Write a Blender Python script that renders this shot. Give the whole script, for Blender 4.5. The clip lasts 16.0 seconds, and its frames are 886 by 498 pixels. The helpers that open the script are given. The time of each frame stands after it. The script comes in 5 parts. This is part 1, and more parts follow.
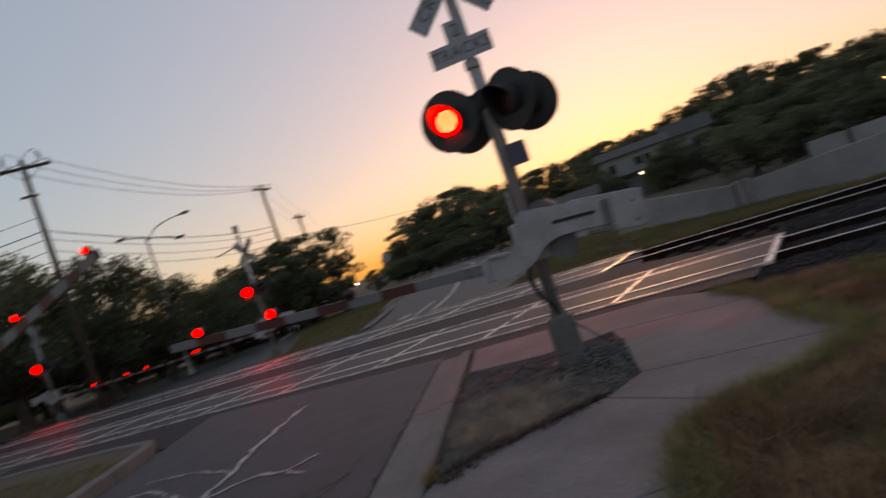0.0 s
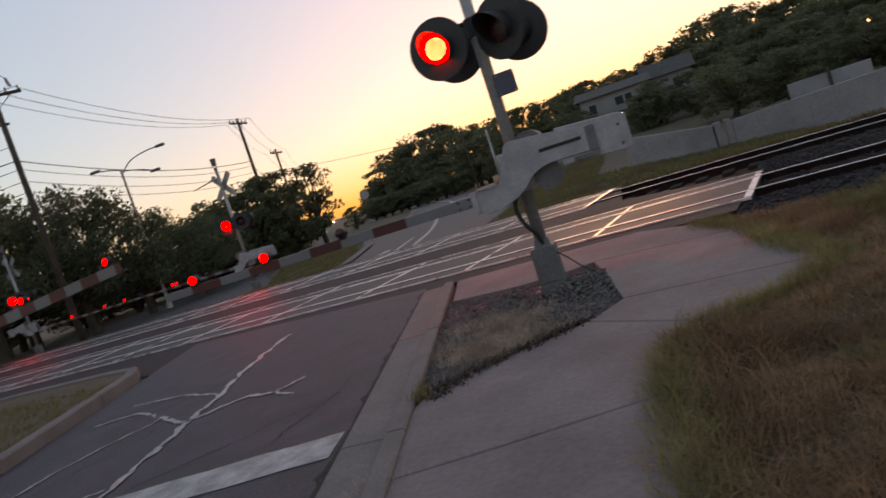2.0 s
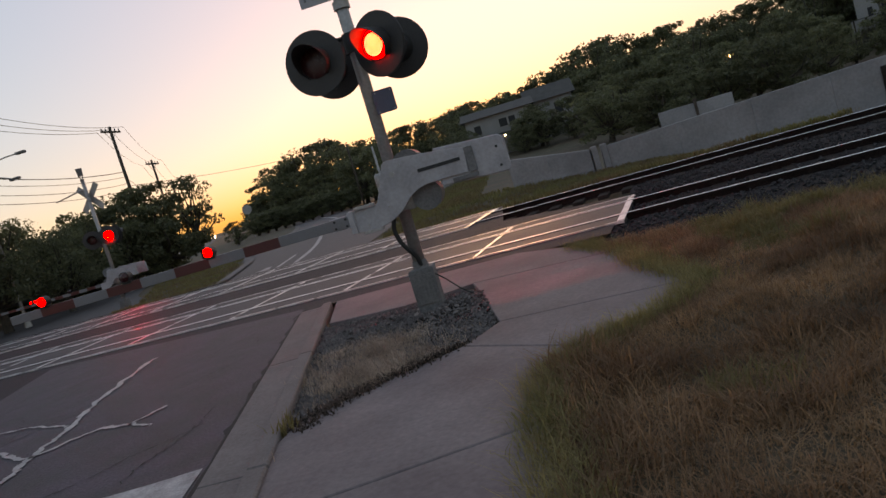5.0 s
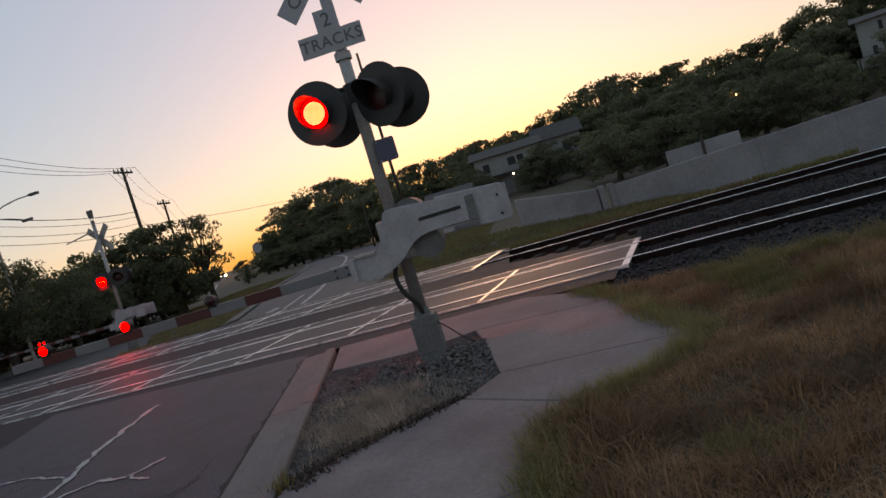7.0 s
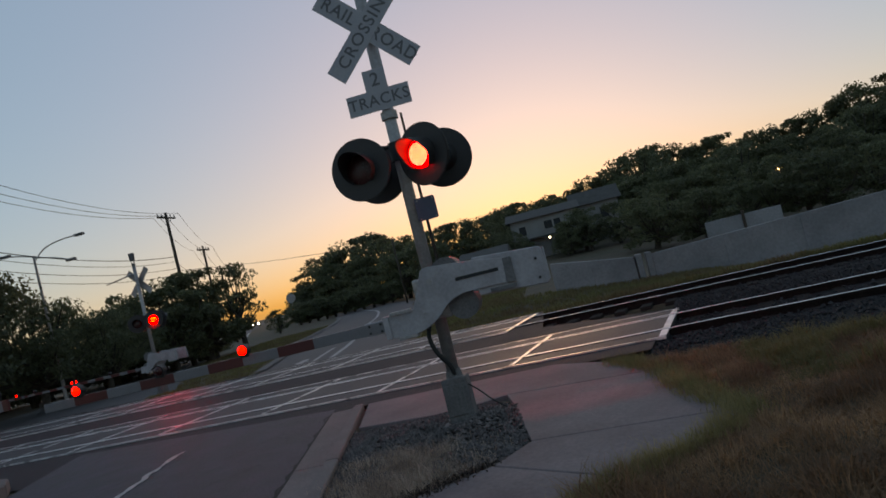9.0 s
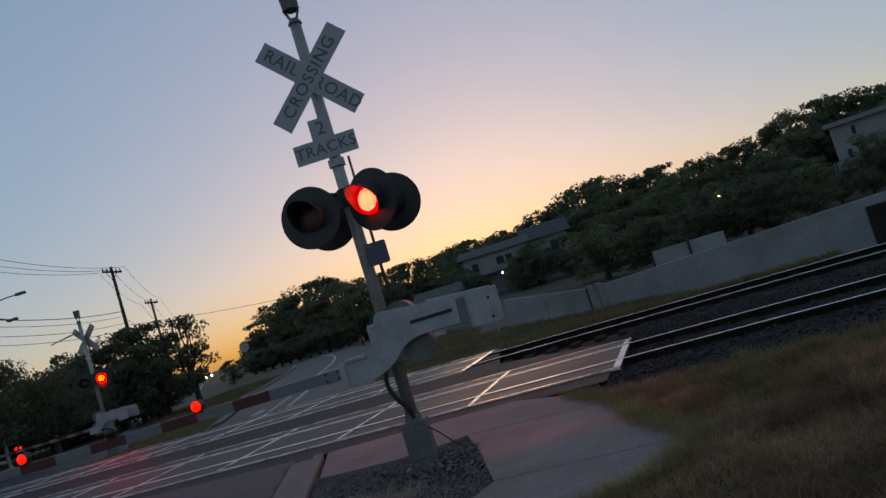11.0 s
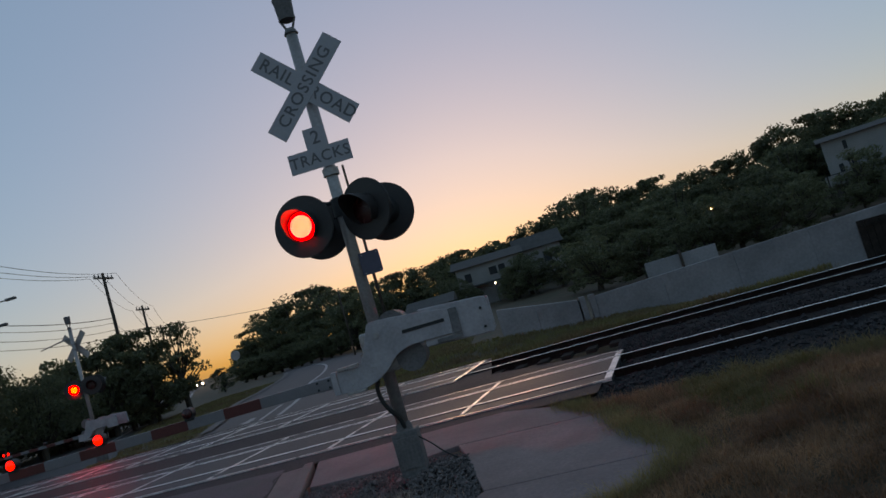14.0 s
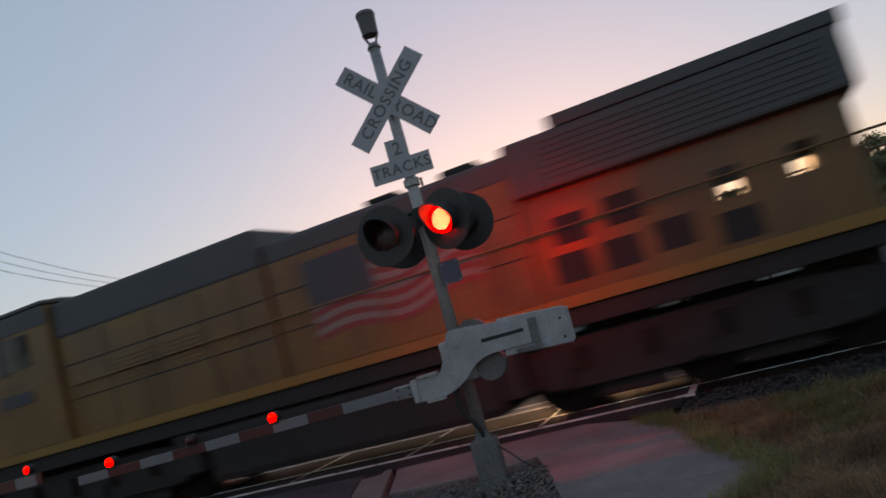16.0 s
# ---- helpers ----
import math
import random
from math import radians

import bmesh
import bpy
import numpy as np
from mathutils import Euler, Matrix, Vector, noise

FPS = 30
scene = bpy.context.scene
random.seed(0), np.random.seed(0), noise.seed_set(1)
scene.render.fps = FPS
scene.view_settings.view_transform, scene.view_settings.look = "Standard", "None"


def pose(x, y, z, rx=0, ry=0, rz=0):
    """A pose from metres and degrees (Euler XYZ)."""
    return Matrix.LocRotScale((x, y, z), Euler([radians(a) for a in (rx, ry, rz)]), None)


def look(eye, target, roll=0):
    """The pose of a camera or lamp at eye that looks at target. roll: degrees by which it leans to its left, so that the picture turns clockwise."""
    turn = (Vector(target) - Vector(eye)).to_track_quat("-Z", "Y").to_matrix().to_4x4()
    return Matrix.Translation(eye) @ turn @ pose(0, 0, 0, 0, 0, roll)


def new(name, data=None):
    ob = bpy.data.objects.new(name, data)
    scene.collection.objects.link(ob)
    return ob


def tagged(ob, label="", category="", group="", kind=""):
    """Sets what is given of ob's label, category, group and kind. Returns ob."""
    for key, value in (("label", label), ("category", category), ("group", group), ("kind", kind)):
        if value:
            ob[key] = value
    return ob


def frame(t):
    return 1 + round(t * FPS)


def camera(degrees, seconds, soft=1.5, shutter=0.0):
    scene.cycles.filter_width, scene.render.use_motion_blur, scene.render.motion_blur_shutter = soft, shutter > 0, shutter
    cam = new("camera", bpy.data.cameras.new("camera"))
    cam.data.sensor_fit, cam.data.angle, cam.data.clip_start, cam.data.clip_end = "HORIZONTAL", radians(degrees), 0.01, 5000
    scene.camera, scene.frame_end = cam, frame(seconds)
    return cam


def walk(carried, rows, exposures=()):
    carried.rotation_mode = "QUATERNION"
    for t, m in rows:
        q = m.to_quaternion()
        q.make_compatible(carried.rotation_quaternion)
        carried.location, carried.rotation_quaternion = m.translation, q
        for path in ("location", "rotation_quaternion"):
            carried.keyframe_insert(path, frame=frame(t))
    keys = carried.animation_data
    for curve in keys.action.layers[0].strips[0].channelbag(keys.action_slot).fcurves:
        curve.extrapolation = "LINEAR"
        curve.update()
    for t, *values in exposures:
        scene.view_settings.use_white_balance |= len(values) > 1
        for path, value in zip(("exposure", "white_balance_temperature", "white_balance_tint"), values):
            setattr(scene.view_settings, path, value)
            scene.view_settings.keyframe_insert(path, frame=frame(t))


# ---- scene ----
# Walk: hand-held, nearly standing on the pavement beside the crossing
cam = camera(60.66, 16.0, shutter=0.5)
PATH = [
    (0, (1.328, -7.951, 1.519), (-1.443, 1.657, 1.553), -18.94),
    (0.5, (1.191, -8.049, 1.463), (-3.012, 1.023, 1.346), -16.32),
    (1, (1.088, -8.132, 1.418), (-3.116, 0.919, 0.778), -15.60),
    (1.5, (1.085, -8.147, 1.415), (-2.283, 1.231, 0.573), -15.20),
    (2, (1.230, -8.076, 1.447), (-1.502, 1.509, 0.629), -18.14),
    (2.5, (1.401, -8.001, 1.479), (-0.929, 1.689, 0.655), -20.34),
    (3, (1.462, -7.946, 1.471), (-0.330, 1.838, 0.445), -21.46),
    (3.5, (1.368, -7.891, 1.453), (0.445, 1.999, 0.298), -18.48),
    (4, (1.313, -7.874, 1.435), (0.635, 2.037, 0.289), -16.28),
    (4.5, (1.277, -7.869, 1.430), (0.070, 1.996, 0.330), -16.42),
    (7, (1.404, -7.814, 1.523), (0.144, 2.091, 0.971), -17.00),
    (7.5, (1.386, -7.793, 1.502), (0.418, 2.147, 0.995), -15.47),
    (8, (1.398, -7.789, 1.512), (0.643, 2.173, 1.091), -15.27),
    (8.5, (1.376, -7.785, 1.541), (0.300, 2.157, 1.569), -14.14),
    (9, (1.372, -7.790, 1.543), (-0.104, 2.095, 1.859), -14.10),
    (9.5, (1.377, -7.788, 1.582), (0.023, 2.096, 2.259), -15.04),
    (10, (1.391, -7.812, 1.577), (0.456, 2.120, 2.266), -15.85),
    (12.5, (1.401, -7.855, 1.572), (0.690, 2.102, 2.171), -17.49),
    (13, (1.370, -7.846, 1.571), (0.691, 2.110, 2.219), -15.98),
    (13.5, (1.370, -7.863, 1.565), (0.739, 2.093, 2.253), -15.53),
    (14, (1.405, -7.877, 1.574), (0.784, 2.077, 2.316), -16.51),
    (14.5, (1.471, -7.895, 1.596), (0.842, 2.047, 2.475), -17.96),
    (15, (1.494, -7.923, 1.603), (0.847, 1.999, 2.671), -18.88),
    (15.5, (1.360, -7.957, 1.581), (0.424, 1.925, 2.790), -18.14),
    (16, (1.375, -7.933, 1.549), (-0.162, 1.877, 2.727), -15.76),
]

walk(cam, [(t, look(e, g, r)) for t, e, g, r in PATH],
     exposures=[(t, e, k, n) for t, e, k, n in (
         (0.0, -0.11, 11400, 27), (0.5, -0.31, 9800, 21), (1.0, 0.04, 10800, 29), (1.5, 0.24, 11400, 28), (3.5, 0.34, 11700, 27), (4.5, 0.29, 11400, 26), (7.0, 0.09, 11000, 24), (8.0, -0.08, 10000, 19),
         (9.0, -0.29, 9100, 15), (10.0, -0.39, 8450, 14), (12.5, -0.46, 8150, 13), (14.5, -0.50, 8050, 13), (15.0, -0.56, 8000, 14), (15.5, -0.33, 8300, 31), (16.0, 0.03, 10100, 22))])

# ---------------------------------------------------------------- light
SUN_AZ = radians(-2)          # clockwise from +y
SUN_EL = radians(1.1)
world = bpy.data.worlds.new("dusk")
scene.world = world
world.use_nodes = True
wn = world.node_tree
sky = wn.nodes.new("ShaderNodeTexSky")
sky.sky_type = "NISHITA"
sky.sun_disc = False
sky.sun_elevation = SUN_EL
sky.sun_rotation = SUN_AZ
sky.air_density, sky.dust_density, sky.ozone_density = 1.0, 1.5, 4.8
bg = wn.nodes["Background"]
veil = wn.nodes.new("ShaderNodeMix")          # thin high haze over the whole sky
veil.data_type, veil.blend_type = "RGBA", "MIX"
veil.inputs["Factor"].default_value = 0.2
veil.inputs["B"].default_value = (1.05, 0.98, 0.86, 1)
even = wn.nodes.new("ShaderNodeGamma")         # haze evens the glow out over the sky
even.inputs[1].default_value = 0.47
wn.links.new(sky.outputs[0], even.inputs[0])
rich = wn.nodes.new("ShaderNodeHueSaturation")
rich.inputs["Saturation"].default_value = 1.3
wn.links.new(even.outputs[0], rich.inputs["Color"])
wn.links.new(rich.outputs[0], veil.inputs["A"])
wn.links.new(veil.outputs["Result"], bg.inputs[0])
bg.inputs[1].default_value = 0.85

sun_data = bpy.data.lights.new("sun", "SUN")
sun_data.energy, sun_data.angle, sun_data.color = 0.5, radians(12), (1.0, 0.66, 0.42)
sun = new("sun", sun_data)
sun_dir = Vector((math.sin(SUN_AZ) * math.cos(radians(4)), math.cos(SUN_AZ) * math.cos(radians(4)), math.sin(radians(4))))
sun.matrix_world = look(sun_dir * 100, (0, 0, 0))

# ---------------------------------------------------------------- materials


def mat(name, colour, rough=0.7, metal=0.0, vary=0.25, scale=3.0, fine=40.0, bump=0.2, second=None, spots=0.0, piece=0.0, spec=0.5, thin=0.0):
    """A procedural surface: two scales of noise over a base colour, fine relief, and a second colour in patches."""
    m = bpy.data.materials.new(name)
    m.use_nodes = True
    nt = m.node_tree
    bs = nt.nodes["Principled BSDF"]
    bs.inputs["Metallic"].default_value = metal
    bs.inputs["Specular IOR Level"].default_value = spec
    tc = nt.nodes.new("ShaderNodeTexCoord")
    big = nt.nodes.new("ShaderNodeTexNoise")
    big.inputs["Scale"].default_value, big.inputs["Detail"].default_value = scale, 5
    small = nt.nodes.new("ShaderNodeTexNoise")
    small.inputs["Scale"].default_value, small.inputs["Detail"].default_value = fine, 3
    for n in (big, small):
        nt.links.new(tc.outputs["Object"], n.inputs["Vector"])
    ramp = nt.nodes.new("ShaderNodeValToRGB")
    c2 = second or tuple(c * (1 - vary) for c in colour)
    ramp.color_ramp.elements[0].color = (*c2, 1)
    ramp.color_ramp.elements[1].color = (*colour, 1)
    ramp.color_ramp.elements[0].position, ramp.color_ramp.elements[1].position = 0.35, 0.65
    nt.links.new(big.outputs["Fac"], ramp.inputs[0])
    mul = nt.nodes.new("ShaderNodeMix")
    mul.data_type, mul.blend_type = "RGBA", "MULTIPLY"
    mul.inputs["Factor"].default_value = 1.0
    nt.links.new(ramp.outputs[0], mul.inputs["A"])
    grain = nt.nodes.new("ShaderNodeMapRange")
    grain.inputs["From Min"].default_value, grain.inputs["From Max"].default_value = 0.25, 0.75
    grain.inputs["To Min"].default_value, grain.inputs["To Max"].default_value = 1 - vary, 1 + vary * 0.6
    nt.links.new(small.outputs["Fac"], grain.inputs[0])
    last = grain.outputs[0]
    if piece:
        info = nt.nodes.new("ShaderNodeObjectInfo")
        geo = nt.nodes.new("ShaderNodeNewGeometry")
        add = nt.nodes.new("ShaderNodeMath")
        add.operation = "ADD"
        nt.links.new(info.outputs["Random"], add.inputs[0])
        nt.links.new(geo.outputs["Random Per Island"], add.inputs[1])
        mr = nt.nodes.new("ShaderNodeMapRange")
        mr.inputs["From Max"].default_value = 2.0
        mr.inputs["To Min"].default_value, mr.inputs["To Max"].default_value = 1 - piece, 1 + piece
        nt.links.new(add.outputs[0], mr.inputs[0])
        pm = nt.nodes.new("ShaderNodeMath")
        pm.operation = "MULTIPLY"
        nt.links.new(last, pm.inputs[0])
        nt.links.new(mr.outputs[0], pm.inputs[1])
        last = pm.outputs[0]
    nt.links.new(last, mul.inputs["B"])
    nt.links.new(mul.outputs["Result"], bs.inputs["Base Color"])
    rr = nt.nodes.new("ShaderNodeMapRange")
    rr.inputs["To Min"].default_value, rr.inputs["To Max"].default_value = max(0.02, rough - 0.12), min(1, rough + 0.12)
    nt.links.new(big.outputs["Fac"], rr.inputs[0])
    nt.links.new(rr.outputs[0], bs.inputs["Roughness"])
    if bump:
        b = nt.nodes.new("ShaderNodeBump")
        b.inputs["Strength"].default_value, b.inputs["Distance"].default_value = bump, 0.01
        nt.links.new(small.outputs["Fac"], b.inputs["Height"])
        nt.links.new(b.outputs[0], bs.inputs["Normal"])
    if thin:
        # light shines through leaves and blades
        tr = nt.nodes.new("ShaderNodeBsdfTranslucent")
        mix = nt.nodes.new("ShaderNodeMixShader")
        mix.inputs[0].default_value = thin
        lift = nt.nodes.new("ShaderNodeMix")
        lift.data_type, lift.blend_type = "RGBA", "MULTIPLY"
        lift.inputs["Factor"].default_value = 1.0
        lift.inputs["B"].default_value = (2.0, 1.9, 1.6, 1)
        nt.links.new(mul.outputs["Result"], lift.inputs["A"])
        nt.links.new(lift.outputs["Result"], tr.inputs["Color"])
        nt.links.new(bs.outputs[0], mix.inputs[1])
        nt.links.new(tr.outputs[0], mix.inputs[2])
        nt.links.new(mix.outputs[0], nt.nodes["Material Output"].inputs["Surface"])
    return m


def glow(name, colour, strength):
    m = bpy.data.materials.new(name)
    m.use_nodes = True
    bs = m.node_tree.nodes["Principled BSDF"]
    bs.inputs["Base Color"].default_value = (*colour, 1)
    bs.inputs["Roughness"].default_value = 0.3
    bs.inputs["Emission Color"].default_value = (*colour, 1)
    bs.inputs["Emission Strength"].default_value = strength
    return m


ASPHALT = mat("asphalt", (0.082, 0.063, 0.083), 0.68, vary=0.7, scale=2.2, fine=45, bump=0.7, spec=0.35, second=(0.038, 0.035, 0.039))
ASPHALT_DARK = mat("dark_patched_asphalt", (0.034, 0.028, 0.033), 0.75, spec=0.2, vary=0.4, scale=1.1, fine=60, bump=0.5)
ASPHALT_FAR = mat("asphalt_worn", (0.075, 0.066, 0.068), 0.66, vary=0.45, scale=0.5, fine=30, bump=0.4, spec=0.4)
CONCRETE = mat("concrete", (0.22, 0.175, 0.174), 0.85, vary=0.2, scale=1.1, fine=30, bump=0.3, spec=0.35, second=(0.145, 0.113, 0.116), piece=0.06)
KERB = mat("kerb_concrete", (0.175, 0.145, 0.14), 0.85, vary=0.25, scale=2.0, fine=40, bump=0.3, piece=0.1)
SOIL = mat("soil_and_turf", (0.105, 0.068, 0.042), 0.95, vary=0.5, scale=0.6, fine=14, bump=0.6, second=(0.06, 0.052, 0.026))
GRAVEL_BED = mat("gravel_bed", (0.085, 0.07, 0.062), 0.95, vary=0.5, scale=3, fine=30, bump=0.8)
STONE = mat("crushed_stone", (0.18, 0.15, 0.145), 0.85, vary=0.4, scale=4, fine=60, bump=0.3, piece=0.5)
BALLAST = mat("ballast_stone", (0.034, 0.031, 0.032), 0.9, spec=0.1, vary=0.5, scale=3, fine=25, bump=0.8)
WEED = mat("pinkish_dry_weed", (0.5, 0.37, 0.3), 0.85, vary=0.2, scale=3.0, fine=8, bump=0, second=(0.24, 0.165, 0.13), piece=0.5, thin=0.2)
BALLAST_LOOSE = mat("loose_ballast", (0.033, 0.031, 0.033), 0.95, vary=0.4, scale=4, fine=60, bump=0.3, piece=0.6)
LITTER = mat("brown_leaf_litter", (0.075, 0.042, 0.03), 0.9, vary=0.3, scale=4, fine=20, bump=0, piece=0.6)
GRASS_DRY = mat("dry_grass", (0.34, 0.2, 0.118), 0.85, vary=0.2, scale=1.3, fine=8, bump=0, second=(0.16, 0.084, 0.048), piece=0.6, thin=0.35)
GRASS_GREEN = mat("green_grass", (0.165, 0.14, 0.065), 0.85, vary=0.2, scale=0.8, fine=8, bump=0, second=(0.17, 0.135, 0.055), piece=0.45, thin=0.35)
# green grass again for verge and island, darkened: shade put into the colour
GRASS_VERGE = mat("shaded_verge_grass", (0.13, 0.125, 0.05), 0.9, vary=0.2, scale=0.5, fine=8, bump=0, second=(0.12, 0.08, 0.045), piece=0.4, thin=0.35)
GRASS_EDGE = mat("yellowing_grass", (0.25, 0.195, 0.095), 0.85, vary=0.25, scale=1.5, fine=8, bump=0, second=(0.14, 0.125, 0.05), piece=0.5, thin=0.35)
LEAF = mat("tree_leaf", (0.115, 0.125, 0.072), 0.65, vary=0.3, scale=0.5, fine=6, bump=0, piece=0.4, thin=0.42)
BARK = mat("bark", (0.09, 0.07, 0.055), 0.95, vary=0.4, scale=3, fine=20, bump=0.8)
RAIL_STEEL = mat("worn_rail_head", (0.96, 0.94, 0.93), 0.4, metal=0.85, vary=0.1, scale=2, fine=30, bump=0.05)
RUST = mat("rusty_steel", (0.03, 0.021, 0.019), 0.9, spec=0.08, metal=0.0, vary=0.4, scale=4, fine=40, bump=0.3)
# worn steel; the sheen of the sky is put into its pale base colour
WORN_STEEL = mat("worn_steel_sheen", (0.85, 0.82, 0.82), 0.3, metal=0.4, vary=0.3, scale=3, fine=40, bump=0.1, second=(0.45, 0.43, 0.43))
PANEL = mat("crossing_panel", (0.044, 0.036, 0.041), 0.6, spec=0.28, vary=0.4, scale=1.2, fine=50, bump=0.35, piece=0.12)
ROADPAINT = mat("worn_road_paint", (0.43, 0.41, 0.41), 0.6, vary=0.35, scale=5, fine=60, bump=0.2, second=(0.22, 0.21, 0.21))
SEAL = mat("pale_crack_seal", (0.42, 0.38, 0.385), 0.4, vary=0.4, scale=8, fine=50, bump=0.3, second=(0.2, 0.19, 0.19))
DARK_SEAM = mat("dark_joint", (0.02, 0.018, 0.018), 0.9, vary=0.3, bump=0.2)
TIE = mat("timber_sleeper", (0.04, 0.031, 0.027), 0.9, spec=0.1, vary=0.4, scale=5, fine=30, bump=0.6, piece=0.2)
GALV = mat("galvanised_steel", (0.4, 0.37, 0.36), 0.5, metal=0.5, vary=0.2, scale=3, fine=30, bump=0.1)
ALU = mat("weathered_white_paint", (0.38, 0.35, 0.365), 0.6, vary=0.16, scale=5, fine=30, bump=0.12, second=(0.3, 0.275, 0.285))
BASE_METAL = mat("grey_cast_base", (0.16, 0.15, 0.15), 0.75, vary=0.3, scale=5, fine=40, bump=0.3)
BLACK = mat("matt_black_paint", (0.014, 0.014, 0.015), 0.6, vary=0.2, scale=5, fine=40, bump=0.1)
RUBBER = mat("black_rubber", (0.02, 0.02, 0.02), 0.7, vary=0.2, bump=0.1)
VISOR = mat("worn_black_visor", (0.035, 0.03, 0.03), 0.55, vary=0.2, scale=6, fine=40, bump=0.1)
SIGN_WHITE = mat("sign_sheeting", (0.37, 0.35, 0.37), 0.5, vary=0.08, scale=5, fine=60, bump=0.03)
SIGN_BLACK = mat("sign_letter_black", (0.13, 0.12, 0.128), 0.6, vary=0.1, bump=0.0)
SIGN_BLUE = mat("blue_sign", (0.075, 0.075, 0.12), 0.5, vary=0.1, bump=0.0)
ARM_RED = mat("red_reflective", (0.09, 0.01, 0.01), 0.45, vary=0.15, scale=5, fine=60, bump=0.05)
ARM_WHITE = mat("white_reflective", (0.17, 0.16, 0.17), 0.45, vary=0.12, scale=5, fine=60, bump=0.05)
LENS_OFF = mat("dark_red_lens", (0.05, 0.006, 0.006), 0.25, vary=0.1, scale=30, fine=120, bump=0.4)
LAMP_LIT = glow("lit_red_lamp", (1.0, 0.0, 0.004), 14.0)
LAMP_FAR = glow("lit_far_lamp", (1.0, 0.002, 0.0012), 260.0)
LAMP_BEAM = glow("lit_red_beam", (1.0, 0.002, 0.002), 330.0)
LAMP_CORE = glow("lit_lamp_core", (1.0, 0.22, 0.12), 9.0)
LAMP_SMALL = glow("lit_red_marker", (1.0, 0.006, 0.004), 7.0)
WOODPOLE = mat("creosoted_pole", (0.085, 0.06, 0.045), 0.9, vary=0.35, scale=4, fine=30, bump=0.4)
WIRE = mat("wire", (0.025, 0.025, 0.027), 0.6, vary=0.1, bump=0)
WALLCON = mat("wall_concrete", (0.27, 0.26, 0.265), 0.9, vary=0.16, scale=0.5, fine=12, bump=0.12, second=(0.17, 0.165, 0.17), piece=0.2)
HOUSE = mat("pale_siding", (0.29, 0.275, 0.265), 0.85, vary=0.15, scale=1, fine=12, bump=0.1)
ROOF = mat("shingle_roof", (0.08, 0.075, 0.07), 0.9, vary=0.3, scale=2, fine=12, bump=0.4)
GLASS_DARK = mat("dark_glass", (0.02, 0.022, 0.025), 0.12, vary=0.1, bump=0)
PORCH_LIGHT = glow("porch_light", (1.0, 0.62, 0.3), 12.0)
LOCO_YELLOW = mat("armour_yellow_paint", (0.19, 0.093, 0.026), 0.36, vary=0.3, scale=0.9, fine=25, bump=0.05, second=(0.115, 0.058, 0.022))
LOCO_GREY = mat("harbour_grey_paint", (0.06, 0.066, 0.072), 0.55, vary=0.15, scale=0.9, fine=25, bump=0.05)
LOCO_UNDER = mat("underframe_grime", (0.02, 0.019, 0.02), 0.75, vary=0.4, scale=2, fine=20, bump=0.3)
LOCO_SILL = mat("sill_stripe_yellow", (0.24, 0.12, 0.022), 0.45, vary=0.1, bump=0)
LOCO_RED = mat("red_decal", (0.2, 0.035, 0.035), 0.45, vary=0.1, bump=0)
LOCO_WHITE = mat("white_decal", (0.2, 0.165, 0.155), 0.45, vary=0.1, bump=0)
LOCO_BLUE = mat("blue_decal", (0.035, 0.038, 0.055), 0.45, vary=0.1, bump=0)
HEADLAMP = glow("headlamp", (1.0, 0.93, 0.78), 7.0)
CAR_LAMP = glow("car_headlamp", (1.0, 0.85, 0.6), 60.0)
NUMBERLAMP = glow("amber_lit_board", (1.0, 0.5, 0.14), 0.8)
CARPAINT = mat("car_paint", (0.12, 0.12, 0.13), 0.3, vary=0.05, bump=0)

# ---------------------------------------------------------------- building helpers


def link_mesh(name, bm, material, parent=None, label="", smooth=False):
    me = bpy.data.meshes.new(name)
    bm.to_mesh(me)
    bm.free()
    if smooth:
        me.polygons.foreach_set("use_smooth", [True] * len(me.polygons))
    me.materials.append(material)
    ob = new(name, me)
    if parent:
        ob.parent = parent
    if label:
        ob["label"] = label
    return ob


def part(name, bm, material, parent, label="", smooth=False):
    return link_mesh(name, bm, material, parent, label, smooth)


def empty(name, m=None):
    ob = new(name)
    ob.empty_display_size = 0.2
    if m:
        ob.matrix_world = m
    return ob


def box(x0, x1, y0, y1, z0, z1, bevel=0.0, bm=None):
    b = bmesh.new()
    bmesh.ops.create_cube(b, size=1)
    for v in b.verts:
        v.co = Vector(((x0 + x1) / 2 + v.co.x * (x1 - x0), (y0 + y1) / 2 + v.co.y * (y1 - y0), (z0 + z1) / 2 + v.co.z * (z1 - z0)))
    if bevel:
        bmesh.ops.bevel(b, geom=b.edges[:], offset=bevel, segments=2, affect="EDGES", profile=0.6, clamp_overlap=True)
    return merge(bm, b)


def merge(bm, b):
    if bm is None:
        return b
    me = bpy.data.meshes.new("tmp")
    b.to_mesh(me)
    b.free()
    bm.from_mesh(me)
    bpy.data.meshes.remove(me)
    return bm


def tube(p0, p1, r0, r1=None, seg=16, caps=True, bm=None):
    """A tapered rod from p0 to p1."""
    p0, p1 = Vector(p0), Vector(p1)
    r1 = r0 if r1 is None else r1
    b = bmesh.new()
    bmesh.ops.create_cone(b, cap_ends=caps, segments=seg, radius1=r0, radius2=r1, depth=(p1 - p0).length)
    q = (p1 - p0).to_track_quat("Z", "Y").to_matrix().to_4x4()
    bmesh.ops.transform(b, matrix=Matrix.Translation((p0 + p1) / 2) @ q, verts=b.verts)
    return merge(bm, b)


